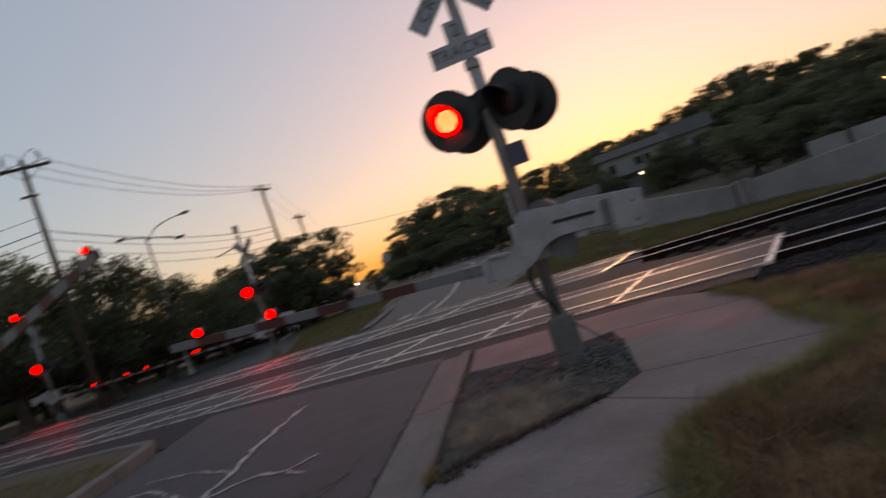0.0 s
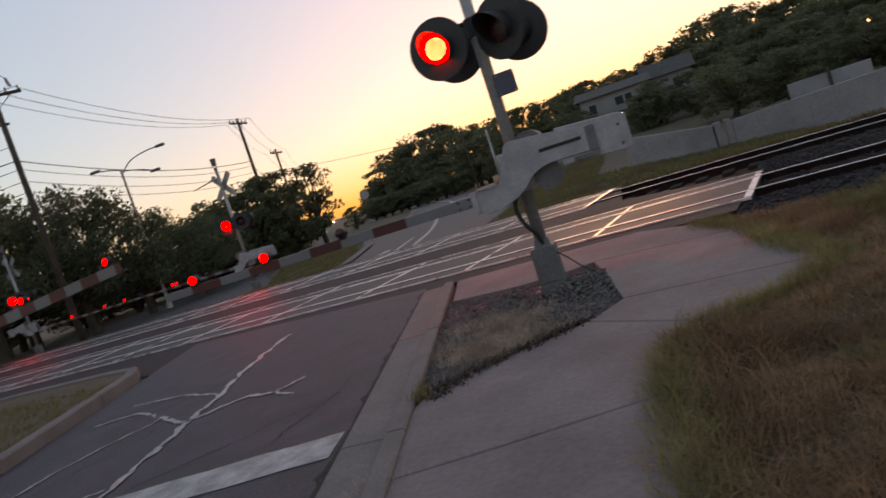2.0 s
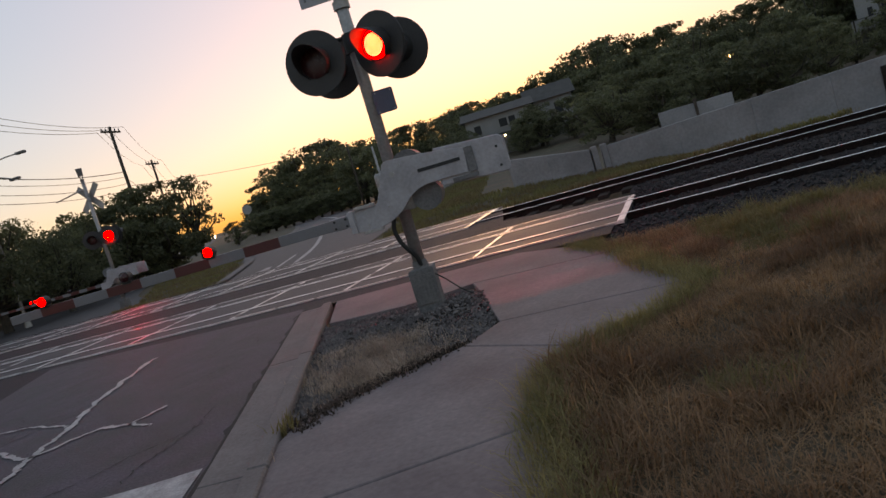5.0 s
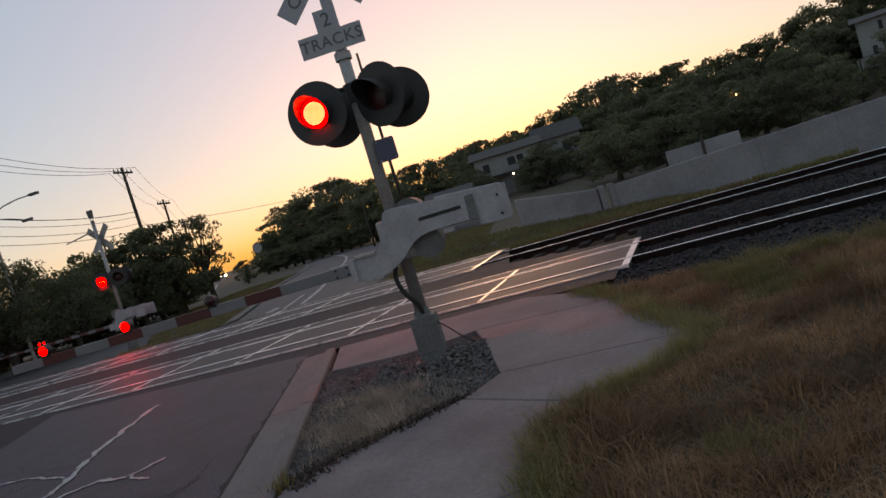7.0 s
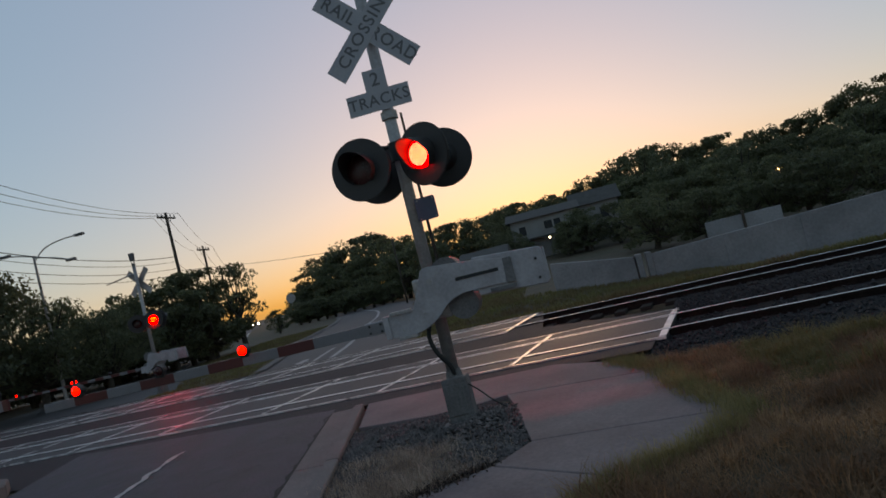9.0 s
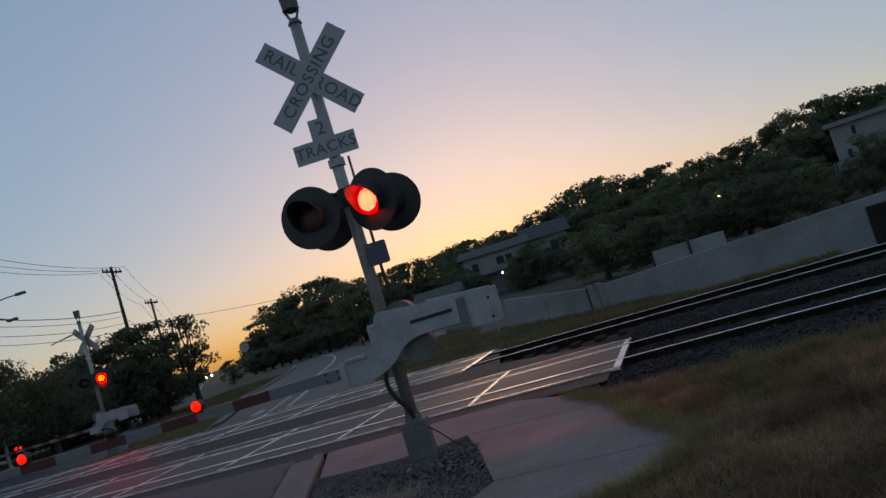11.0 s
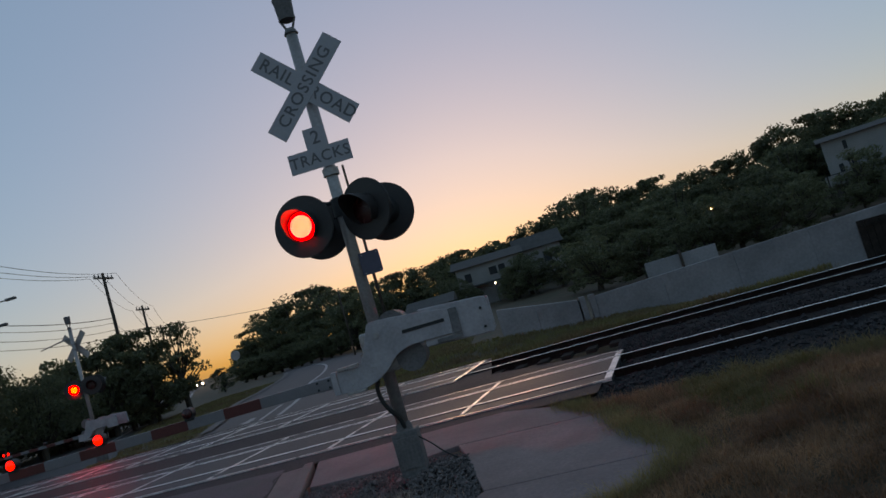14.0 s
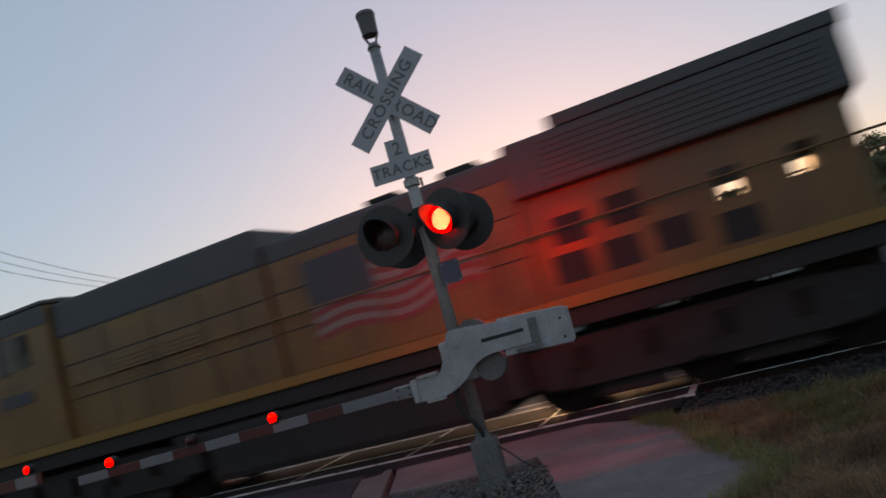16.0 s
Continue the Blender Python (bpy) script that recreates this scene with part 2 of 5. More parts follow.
def bent(points, r, seg=10, bm=None):
    """A hose or bent pipe through points."""
    pts = [Vector(p) for p in points]
    b = bmesh.new()
    rings = []
    for i, p in enumerate(pts):
        d = (pts[min(i + 1, len(pts) - 1)] - pts[max(i - 1, 0)]).normalized()
        q = d.to_track_quat("Z", "Y")
        rings.append([b.verts.new(p + q @ Vector((r * math.cos(a), r * math.sin(a), 0))) for a in [2 * math.pi * k / seg for k in range(seg)]])
    for a, c in zip(rings, rings[1:]):
        for k in range(seg):
            b.faces.new((a[k], a[(k + 1) % seg], c[(k + 1) % seg], c[k]))
    b.faces.new(rings[0][::-1]), b.faces.new(rings[-1])
    return merge(bm, b)


def sweep(points, n=6):
    """Catmull-Rom through points, n steps a piece."""
    pts = [Vector(p) for p in points]
    pts = [2 * pts[0] - pts[1], *pts, 2 * pts[-1] - pts[-2]]
    out = []
    for i in range(1, len(pts) - 2):
        p0, p1, p2, p3 = pts[i - 1:i + 3]
        for k in range(n):
            t = k / n
            out.append(0.5 * (2 * p1 + (p2 - p0) * t + (2 * p0 - 5 * p1 + 4 * p2 - p3) * t * t + (3 * p1 - p0 - 3 * p2 + p3) * t ** 3))
    out.append(pts[-2])
    return out


def plate(outline, thick, axis="y", at=0.0, bevel=0.0, bm=None):
    """A flat plate cut to an outline; axis y: outline is (x, z); axis z: outline is (x, y); axis x: (y, z)."""
    b = bmesh.new()

    def co(p, s):
        return {"y": (p[0], s, p[1]), "z": (p[0], p[1], s), "x": (s, p[0], p[1])}[axis]
    f = b.faces.new([b.verts.new(co(p, at)) for p in outline])
    ext = bmesh.ops.extrude_face_region(b, geom=[f])
    d = {"y": (0, thick, 0), "z": (0, 0, thick), "x": (thick, 0, 0)}[axis]
    bmesh.ops.translate(b, vec=d, verts=[v for v in ext["geom"] if isinstance(v, bmesh.types.BMVert)])
    bmesh.ops.recalc_face_normals(b, faces=b.faces)
    if bevel:
        bmesh.ops.bevel(b, geom=[e for e in b.edges if len(e.link_faces) == 2 and e.calc_face_angle(0) > 0.5], offset=bevel, segments=1, affect="EDGES", clamp_overlap=True)
    return merge(bm, b)


def letters(text, size, material, parent, m, name="lettering", extrude=0.001):
    cu = bpy.data.curves.new(name, "FONT")
    cu.body, cu.size, cu.align_x, cu.align_y, cu.extrude = text, size, "CENTER", "CENTER", extrude
    cu.space_character = 1.12
    cu.offset = size * 0.012
    cu.resolution_u = 3
    tmp = bpy.data.objects.new("tmp", cu)
    scene.collection.objects.link(tmp)
    me = bpy.data.meshes.new_from_object(tmp.evaluated_get(bpy.context.evaluated_depsgraph_get()))
    bpy.data.objects.remove(tmp)
    bpy.data.curves.remove(cu)
    me.transform(m)
    me.materials.clear()
    me.materials.append(material)
    ob = new(name, me)
    ob.parent = parent
    return ob


def raw(name, verts, faces, material, parent=None, label="", kind="", smooth=False):
    me = bpy.data.meshes.new(name)
    me.from_pydata([tuple(v) for v in verts], [], faces)
    me.update()
    if smooth:
        me.polygons.foreach_set("use_smooth", [True] * len(me.polygons))
    me.materials.append(material)
    ob = new(name, me)
    if parent:
        ob.parent = parent
    if label or kind:
        tagged(ob, label, kind=kind)
    return ob


def smooth(a, b, x):
    t = min(1, max(0, (x - a) / (b - a)))
    return t * t * (3 - 2 * t)


# ---------------------------------------------------------------- plan
SKEW = 12.256                           # degrees by which the line turns off the x axis
RAIL_D = (3.776, 5.281, 8.792, 10.297)  # the rails, across the line


def along(s, d):
    """A place of the plan from metres along and across the line."""
    c, n = math.cos(radians(SKEW)), math.sin(radians(SKEW))
    return (s * c + d * n, -s * n + d * c)


def across(x, y):
    return y * math.cos(radians(SKEW)) + x * math.sin(radians(SKEW))


ROAD_R = lambda y: -1.80 - 0.188 * y     # asphalt edge beside the kerb
ROAD_L = lambda y: -6.37 - 0.275 * y     # asphalt edge beside the median


def land(x, y):
    """The height of the ground."""
    d = across(x, y)
    foot = 0.4 - 0.35 * smooth(-4.5, -1.0, x) + 0.3 * smooth(0, 4, x) + 0.55 * smooth(4, 10, x)
    z = -smooth(11.3, 15.0, d) * 0.4 * (1 - smooth(15, 19.5, d)) - smooth(15, 19.5, d) * foot
    z += smooth(90, 190, y) * 0.35
    z += smooth(21, 75, y) * smooth(-14, 10, x) * 2.6 + smooth(24, 120, y) * smooth(5, 60, x) * 6.0
    z += smooth(2.6, 6, x) * smooth(1.6, -3, d) * 0.16
    if d < 3:
        z -= smooth(2.6, 4.5, x) * smooth(0.4, 2.4, d) * 0.1
    return z


def build_ground():
    xs = [-1500, -600, -250, -120, -80] + [-60 + 2 * i for i in range(15)] + [-30 + 1.0 * i for i in range(26)] + [-4 + 0.4 * i for i in range(36)] + [10.4 + 1.6 * i for i in range(20)] + [45, 60, 90, 140, 260, 600, 1500]
    ys = [-1500, -500, -150, -60, -30, -20] + [-14 + 0.4 * i for i in range(66)] + [12.4 + 1.1 * i for i in range(34)] + [52 + 4 * i for i in range(16)] + [125, 160, 260, 600, 1500]
    verts, faces = [], []
    for y in ys:
        for x in xs:
            z = land(x, y) - 0.03 - 0.3 * smooth(0.9, 1.5, across(x, y)) * smooth(12.9, 12.2, across(x, y))
            if 1.3 < x < 9 and -9 < y and across(x, y) < 2.4:
                z += 0.08 * noise.noise((x * 0.9, y * 0.9, 3)) + 0.035 * noise.noise((x * 2.4, y * 2.4, 1))
            verts.append((x, y, z))
    n = len(xs)
    for j in range(len(ys) - 1):
        for i in range(n - 1):
            a = j * n + i
            faces.append((a, a + 1, a + n + 1, a + n))
    ob = raw("ground", verts, faces, SOIL, label="dry patchy turf and soil along the railway", kind="structure", smooth=True)
    return ob


def ribbon(name, left, right, material, lift=0.0, label="", kind="structure", n=8, across=6):
    """A strip between two lines of (x, y), laid on the land."""
    L, R = sweep([(*p, 0) for p in left], n), sweep([(*p, 0) for p in right], n)
    verts, faces = [], []
    for a, b in zip(L, R):
        for k in range(across + 1):
            p = a.lerp(b, k / across)
            verts.append((p.x, p.y, land(p.x, p.y) + lift))
    m = across + 1
    for j in range(len(L) - 1):
        for k in range(across):
            a = j * m + k
            faces.append((a, a + 1, a + m + 1, a + m))
    return raw(name, verts, faces, material, label=label, kind=kind, smooth=True)


build_ground()
# our carriageway, the crossing and the roads beyond it
ribbon("road", [(ROAD_L(y), y) for y in (-40, -20, -8, -2, 4.4)], [(ROAD_R(y), y) for y in (-40, -20, -8, -2, 2.9)], ASPHALT, 0.0, "cracked dark asphalt carriageway before the crossing")
ribbon("road", [(-25, -40), (-24, -20), (-23, -8), (-23, -2), (-23.8, 8.0)], [(-12.6, -40), (-12.8, -20), (-13.2, -8), (-13.6, -2), (-14.1, 5.9)], ASPHALT_FAR, 0.0, "oncoming asphalt carriageway beyond the median")
ribbon("road", [along(-28, d) for d in (0.6, 2.3, 2.36, 6.2, 7.7, 11.7)], [along(-2.7, 0.6), along(-2.35, 2.3), along(1.7, 2.36), along(1.7, 6.2), along(-1.0, 7.7), along(-1.95, 11.7)], ASPHALT_DARK, -0.006, "dark asphalt crossing between the rails", n=1, across=10)
ribbon("road", [(-9.6, 13.8), (-10.7, 20), (-12.7, 27), (-14.8, 33), (-15.9, 40.7), (-20.0, 60), (-31, 95)], [(-1.6, 11.5), (-4.2, 16), (-4.6, 24), (-6.2, 32.0), (-11.5, 54), (-15.5, 72), (-33, 118)], ASPHALT_FAR, 0.012, "worn asphalt road curving away beyond the tracks")
ribbon("road", [(-30, 17.8), (-30.5, 26), (-33, 42), (-62, 117), (-128, 282)], [(-11.6, 14.2), (-16.5, 24), (-24, 40), (-54, 117), (-118, 282)], ASPHALT_FAR, 0.008, "worn asphalt side of the road coming in from afar")

# ---------------------------------------------------------------- kerb, median, pavement


def slab(name, outline, z0, z1, material, parent, gap=0.008, bevel=0.006):
    c = sum((Vector((*p, 0)) for p in outline), Vector()) / len(outline)
    pts = []
    for p in outline:
        d = c - Vector((*p, 0))
        q = Vector((*p, 0)) + d.normalized() * gap
        pts.append((q.x, q.y))
    return part(name, plate(pts, z1 - z0, "z", z0, bevel), material, parent)


def build_kerb():
    g = tagged(empty("kerb"), "worn concrete kerb and gutter beside the road", kind="structure")
    y = -22.0
    while y < 2.5:
        y1 = min(y + (3.05 if y > -8 else 6.1), 2.55)
        slab("gutter", [(ROAD_R(y), y), (ROAD_R(y) + 0.33, y), (ROAD_R(y1) + 0.33, y1), (ROAD_R(y1), y1)], -0.1, 0.012, KERB, g)
        slab("kerb_top", [(ROAD_R(y) + 0.335, y), (ROAD_R(y) + 0.48, y), (ROAD_R(y1) + 0.48, y1), (ROAD_R(y1) + 0.335, y1)], -0.1, 0.05, KERB, g, bevel=0.012)
        y = y1
    # open joint between asphalt and gutter
    ys = [-16 + 0.25 * i for i in range(75)]
    v = []
    for yy in ys:
        w = 0.018 + 0.014 * noise.noise((yy * 2, 0, 5))
        v += [(ROAD_R(yy) - w - 0.012 + 0.014 * noise.noise((yy * 3, 1, 0)), yy, 0.004), (ROAD_R(yy) + 0.004, yy, 0.004)]
    raw("joint", v, [(2 * i, 2 * i + 1, 2 * i + 3, 2 * i + 2) for i in range(len(ys) - 1)], DARK_SEAM, g)


def build_median():
    g = tagged(empty("median"), "raised median island with concrete kerb and thin grass", kind="structure")
    # outline: nose near the track, widening towards the viewer
    left = [(-13.7, 3.75), (-13.6, -2), (-13.2, -8), (-12.8, -20), (-12.6, -36)]
    right = [(-7.05, 1.95), (-6.62, 0.6), (ROAD_L(-2), -2), (ROAD_L(-8) - 0.02, -8), (ROAD_L(-20), -20), (ROAD_L(-36), -36)]
    nose = [(-7.45, 2.5), (-8.3, 2.85), (-11.1, 3.55)]
    ring = right[::-1] + nose + left
    inner = []
    c = Vector((-8.8, -6, 0))
    n = len(ring)
    for i, p in enumerate(ring):
        a, b = Vector((*ring[i - 1], 0)), Vector((*ring[(i + 1) % n], 0))
        d = (b - a).normalized()
        nn = Vector((-d.y, d.x, 0))
        inner.append((p[0] + nn.x * 0.2, p[1] + nn.y * 0.2))
    for i in range(n - 1):
        part("kerb_stone", plate([ring[i], ring[i + 1], inner[i + 1], inner[i]], 0.25, "z", -0.1, 0.02), KERB, g)
    part("turf", plate(inner, 0.22, "z", -0.1), SOIL, g, "thin trodden grass on soil")
    return g


PAVED = []


def build_pavement():
    g = tagged(empty("pavement"), "concrete pavement of large slabs beside the crossing", kind="structure")
    S = [
        [(0.15, -15.09), (1.24, -14.99), (1.17, -9.27), (-0.02, -9.30)],
        [(-0.02, -9.30), (1.17, -9.27), (1.15, -6.11), (-0.36, -6.09)],
        [(-0.36, -6.09), (1.15, -6.11), (1.04, -4.04), (0.13, -4.28), (-0.62, -4.46)],
        [(-0.62, -4.46), (0.13, -4.28), (1.04, -4.04), (1.06, -3.19), (1.35, -2.83), (0.47, -1.99), (-0.07, -2.38), (-0.69, -2.92), (-0.74, -3.36)],
        [(0.47, -1.99), (1.35, -2.83), (2.01, -2.38), (2.45, -1.82), (0.75, -1.47)],
        [(0.75, -1.47), (2.45, -1.82), (2.16, -0.58), (2.10, 0.43), (0.38, 0.89), (0.51, 0.17)],
        [(0.38, 0.89), (2.10, 0.43), (1.60, 1.65), (0.94, 2.34), (-0.29, 2.47), (-0.07, 0.73), (0.04, 0.73)],
        [(-0.29, 2.47), (-1.76, 2.62), (-1.43, 0.89), (-0.43, 0.64), (-0.07, 0.73)],
    ]
    PAVED.extend(S)
    for s in S:
        slab("slab", s, -0.12, 0.02, CONCRETE, g, gap=0.012, bevel=0.008)
    return g


build_kerb()
build_median()
build_pavement()

# road markings and crack seals


def strip(name, pts, width, material, parent, z=0.006, jag=0.0):
    v = []
    P = sweep([(*p, 0) for p in pts], 18 if jag > 1 else 6) if len(pts) > 2 else [Vector((*pts[0], 0)).lerp(Vector((*pts[1], 0)), k / 12) for k in range(13)]
    for i, p in enumerate(P):
        d = (P[min(i + 1, len(P) - 1)] - P[max(0, i - 1)]).normalized()
        nn = Vector((-d.y, d.x, 0))
        w = width / 2 * max(0.15, 1 + jag * (0.6 * noise.noise((p.x * 4, p.y * 4, 2)) + 0.8 * noise.noise((p.x * 14, p.y * 14, 5))))
        o = nn * (jag * (0.05 * noise.noise((p.x * 3, p.y * 3, 9)) + (0.03 * noise.noise((p.x * 12, p.y * 12, 7)) if jag > 1 else 0)))
        for s in (-1, 1):
            q = p + nn * w * s + o
            v.append((q.x, q.y, land(q.x, q.y) + z))
    return raw(name, v, [(2 * i, 2 * i + 1, 2 * i + 3, 2 * i + 2) for i in range(len(P) - 1)], material, parent)


marks = tagged(empty("road_marking"), "worn white stop bar and lane lines on the asphalt", kind="structure")
strip("stop_bar", [(-1.19, -3.56), (-5.31, -4.16)], 0.46, ROADPAINT, marks, jag=0.25)
strip("lane_line", [(-2.26, -4.35), (-1.88, -7.34), (-1.39, -11.58)], 0.11, ROADPAINT, marks, jag=0.4)
strip("lane_line", [(-2.59, -4.29), (-2.33, -6.27)], 0.14, ROADPAINT, marks, jag=0.4)
for pts, w in (([(-7.25, 17.3), (-8.1, 23.1), (-9.2, 28.5), (-10.7, 34.9), (-11.5, 39.8), (-12.45, 45), (-14.0, 52), (-16.1, 60.4), (-18.9, 69.2), (-24.1, 84)], 0.2), ([(-8.1, 18.1), (-8.8, 23.2)], 0.16),
               ([(-8.5, 16.6), (-9.0, 20.2)], 0.3), ([(-9.2, 19.4), (-8.6, 19.2)], 0.22), ([(-40, 84), (-56, 122)], 0.3), ([(-22.5, 34), (-34, 66)], 0.25)):
    strip("lane_line", pts, w, ROADPAINT, marks, z=0.022, jag=0.3)
ISLAND = [(-10.6, 19.5), (-12.6, 27.6), (-14.3, 32.0), (-15.5, 36.5), (-16.0, 41.0), (-17.2, 47.0), (-18.2, 52.5), (-20.4, 61.5), (-23.2, 71.0)]
strip("island_kerb", ISLAND + [(-25.0, 74.5), (-28.0, 75.5)], 0.45, KERB, marks, z=0.07)
seals = tagged(empty("crack_seal"), "pale jagged sealed cracks across the asphalt", "road repair", kind="stuff")
for pts, w in (([(-4.40, 2.13), (-4.07, 0.19), (-3.71, -1.09), (-3.58, -1.81), (-3.36, -2.85), (-3.19, -4.07), (-3.23, -6.36), (-2.85, -8.79)], 0.075), ([(-3.63, -1.76), (-3.17, -1.43), (-2.77, -1.45), (-2.55, -1.16)], 0.05),
               ([(-3.58, -1.81), (-4.23, -1.36), (-5.01, -0.74), (-5.55, -0.86)], 0.05), ([(-3.82, -0.87), (-4.59, -0.40), (-5.47, -0.23)], 0.035), ([(-4.23, -1.36), (-4.62, -2.38), (-4.67, -4.02)], 0.04),
               ([(-3.32, -3.36), (-4.04, -3.84), (-4.63, -5.04)], 0.045), ([(-2.77, -1.45), (-2.43, -1.78)], 0.03)):
    strip("seal", pts, w, SEAL, seals, z=0.009, jag=1.3)

strip("gutter_crack", [(ROAD_R(y) - 0.02, y) for y in (-9, -7, -5, -3, -1, 1, 2.4)], 0.035, DARK_SEAM, seals, z=0.006, jag=1.5)
crng = random.Random(14)
for k in range(26):
    y = crng.uniform(-7.5, 1.8)
    x = crng.uniform(ROAD_L(y) + 0.3, ROAD_R(y) - 0.3)
    a = crng.choice((1.35, 1.5, 1.7, 2.8, 0.2)) + crng.uniform(-0.25, 0.25)
    pts = [(x, y)]
    for j in range(crng.randint(3, 6)):
        a += crng.uniform(-0.45, 0.45)
        q = (pts[-1][0] + 0.3 * math.cos(a), pts[-1][1] + 0.3 * math.sin(a))
        if not ROAD_L(q[1]) + 0.15 < q[0] < ROAD_R(q[1]) - 0.15 or q[1] > 2.0:
            break
        pts.append(q)
    if len(pts) > 2:
        strip("crack", pts, crng.uniform(0.006, 0.014), DARK_SEAM, seals, z=0.005, jag=1.4)

# ---------------------------------------------------------------- railway
PANEL_END = (1.83, -1.9)


def build_tracks():
    # ballast bed under both tracks
    turn = pose(0, 0, 0, 0, 0, -SKEW)
    x0, x1 = -150, 320
    prof = [(1.0, -0.2), (1.35, -0.12), (2.3, -0.06), (3.0, -0.1), (6.1, -0.1), (7.0, -0.2), (7.9, -0.1), (11.2, -0.1), (12.0, -0.35), (13.0, -0.75)]
    for a, b, nm in ((1.6, x1, "ballast_bed"), (x0, -28, "ballast_bed")):
        v, f = [], []
        xs = np.concatenate([np.linspace(a, a + 20, 60), np.linspace(a + 21, b, 50)])
        for x in xs:
            for y, z in prof:
                v.append((x, y, z + 0.025 * noise.noise((x * 1.3, y * 2, 0))))
        n = len(prof)
        for i in range(len(xs) - 1):
            for k in range(n - 1):
                f.append((i * n + k, (i + 1) * n + k, (i + 1) * n + k + 1, i * n + k + 1))
        raw(nm, v, f, BALLAST, label="dark crushed stone ballast under the rails", kind="structure").matrix_world = turn
    tie = box(-0.11, 0.11, -1.3, 1.3, -0.16, -0.075, 0.012)
    tie_me = bpy.data.meshes.new("sleeper")
    tie.to_mesh(tie_me)
    tie.free()
    tie_me.materials.append(TIE)
    for ti, (ya, yb) in enumerate(((RAIL_D[0], RAIL_D[1]), (RAIL_D[2], RAIL_D[3]))):
        t = tagged(empty("railway_track", turn @ pose(0, (ya + yb) / 2, 0)), "straight railway track with shiny worn rail heads", "railway track", "tracks of the line")
        for s in (-1, 1):
            y = s * (yb - ya) / 2
            rail = bmesh.new()
            rail = box(x0, x1, y - 0.008, y + 0.008, -0.13, -0.02, bm=rail)
            rail = box(x0, x1, y - 0.07, y + 0.07, -0.15, -0.13, bm=rail)
            r = part("rail", rail, RUST, t)
            part("rail_head", box(x0, x1, y - 0.037, y + 0.037, -0.025, 0.018, 0.008), RUST, r)
            part("running_band", box(x0, x1, y - 0.016, y + 0.016, 0.0, 0.022, 0.004), RAIL_STEEL, r, "bright polished running band")
        end = PANEL_END[ti]
        k = 0
        while end + 0.3 + 0.52 * k < 75:
            o = new("sleeper", tie_me)
            o.parent = t
            o.location = (end + 0.3 + 0.52 * k + random.uniform(-0.02, 0.02), 0, -0.01)
            k += 1
        # crossing surface: one centre panel and two field panels a bay, with an open flangeway
        bay, x = 2.2, end
        while x > -26:
            for pa, pb, nm in ((-0.66, 0.66, "gauge_panel"), (-1.42, -0.80, "field_panel"), (0.80, 1.42, "field_panel")):
                o = [(x - bay, pa), (x, pa), (x, pb), (x - bay, pb)]
                slab(nm, o, -0.1, 0.012 + random.uniform(-0.002, 0.003), PANEL, t, gap=0.012, bevel=0.006)
            # steel edge strip across the bay joint, pale with painted sky sheen
            if x > -16:
                wide = 0.10 if x == end else 0.06
                for pa, pb in ((-0.67, 0.67), (-1.35, -0.81), (0.81, 1.3)):
                    part("joint_strip", plate([(x - wide, pa), (x, pa), (x, pb), (x - wide, pb)], 0.012, "z", 0.008), WORN_STEEL, t, "worn edge strip, sky sheen in its pale colour")
            # long edge strips along the rails
            for yy in (-1.43, -0.675, 0.675, 1.43):
                part("edge_strip", box(x - bay, x, yy - 0.017, yy + 0.017, -0.02, 0.017), WORN_STEEL, t)
            x -= bay


build_tracks()

# ---------------------------------------------------------------- crossing signals


def disc_bm(r, y0, y1, x, z, seg=40):
    b = tube((x, y0, z), (x, y1, z), r, r, seg)
    bmesh.ops.bevel(b, geom=[e for e in b.edges if e.calc_face_angle(0) > 1], offset=0.008, segments=2, affect="EDGES")
    return b


def hood_bm(x, z, ya, yb, r):
    """An open visor over the upper part of a lens."""
    b = bmesh.new()
    n = 22
    rows = []
    for rr in (r, r - 0.006):
        row = []
        for k in range(n + 1):
            a = radians(-55 + 290 * k / n)
            cut = 1 - 0.55 * max(0, -math.sin(a))
            row.append((b.verts.new((x + rr * math.cos(a), ya, z + rr * math.sin(a))), b.verts.new((x + rr * math.cos(a), ya + (yb - ya) * cut * (0.45 + 0.55 * max(0, math.sin(a))), z + rr * math.sin(a)))))
        rows.append(row)
    for row in rows:
        for (a, c), (d, e) in zip(row, row[1:]):
            b.faces.new((a, d, e, c))
    for (a, c), (d, e), (a2, c2), (d2, e2) in zip(rows[0], rows[0][1:], rows[1], rows[1][1:]):
        b.faces.new((c, e, e2, c2))
    bmesh.ops.recalc_face_normals(b, faces=b.faces)
    return b


def lens_bm(x, z, y, r, out):
    """A shallow domed lens facing out (-1: towards -y)."""
    b = bmesh.new()
    rings, seg = 6, 28
    top = b.verts.new((x, y + out * 0.025, z))
    prev = None
    for i in range(1, rings + 1):
        rr = r * i / rings
        ring = [b.verts.new((x + rr * math.cos(2 * math.pi * k / seg), y + out * 0.025 * (1 - (i / rings) ** 2), z + rr * math.sin(2 * math.pi * k / seg))) for k in range(seg)]
        for k in range(seg):
            if prev:
                b.faces.new((prev[k], prev[(k + 1) % seg], ring[(k + 1) % seg], ring[k]))
            else:
                b.faces.new((top, ring[k], ring[(k + 1) % seg]))
        prev = ring
    bmesh.ops.recalc_face_normals(b, faces=b.faces)
    return b


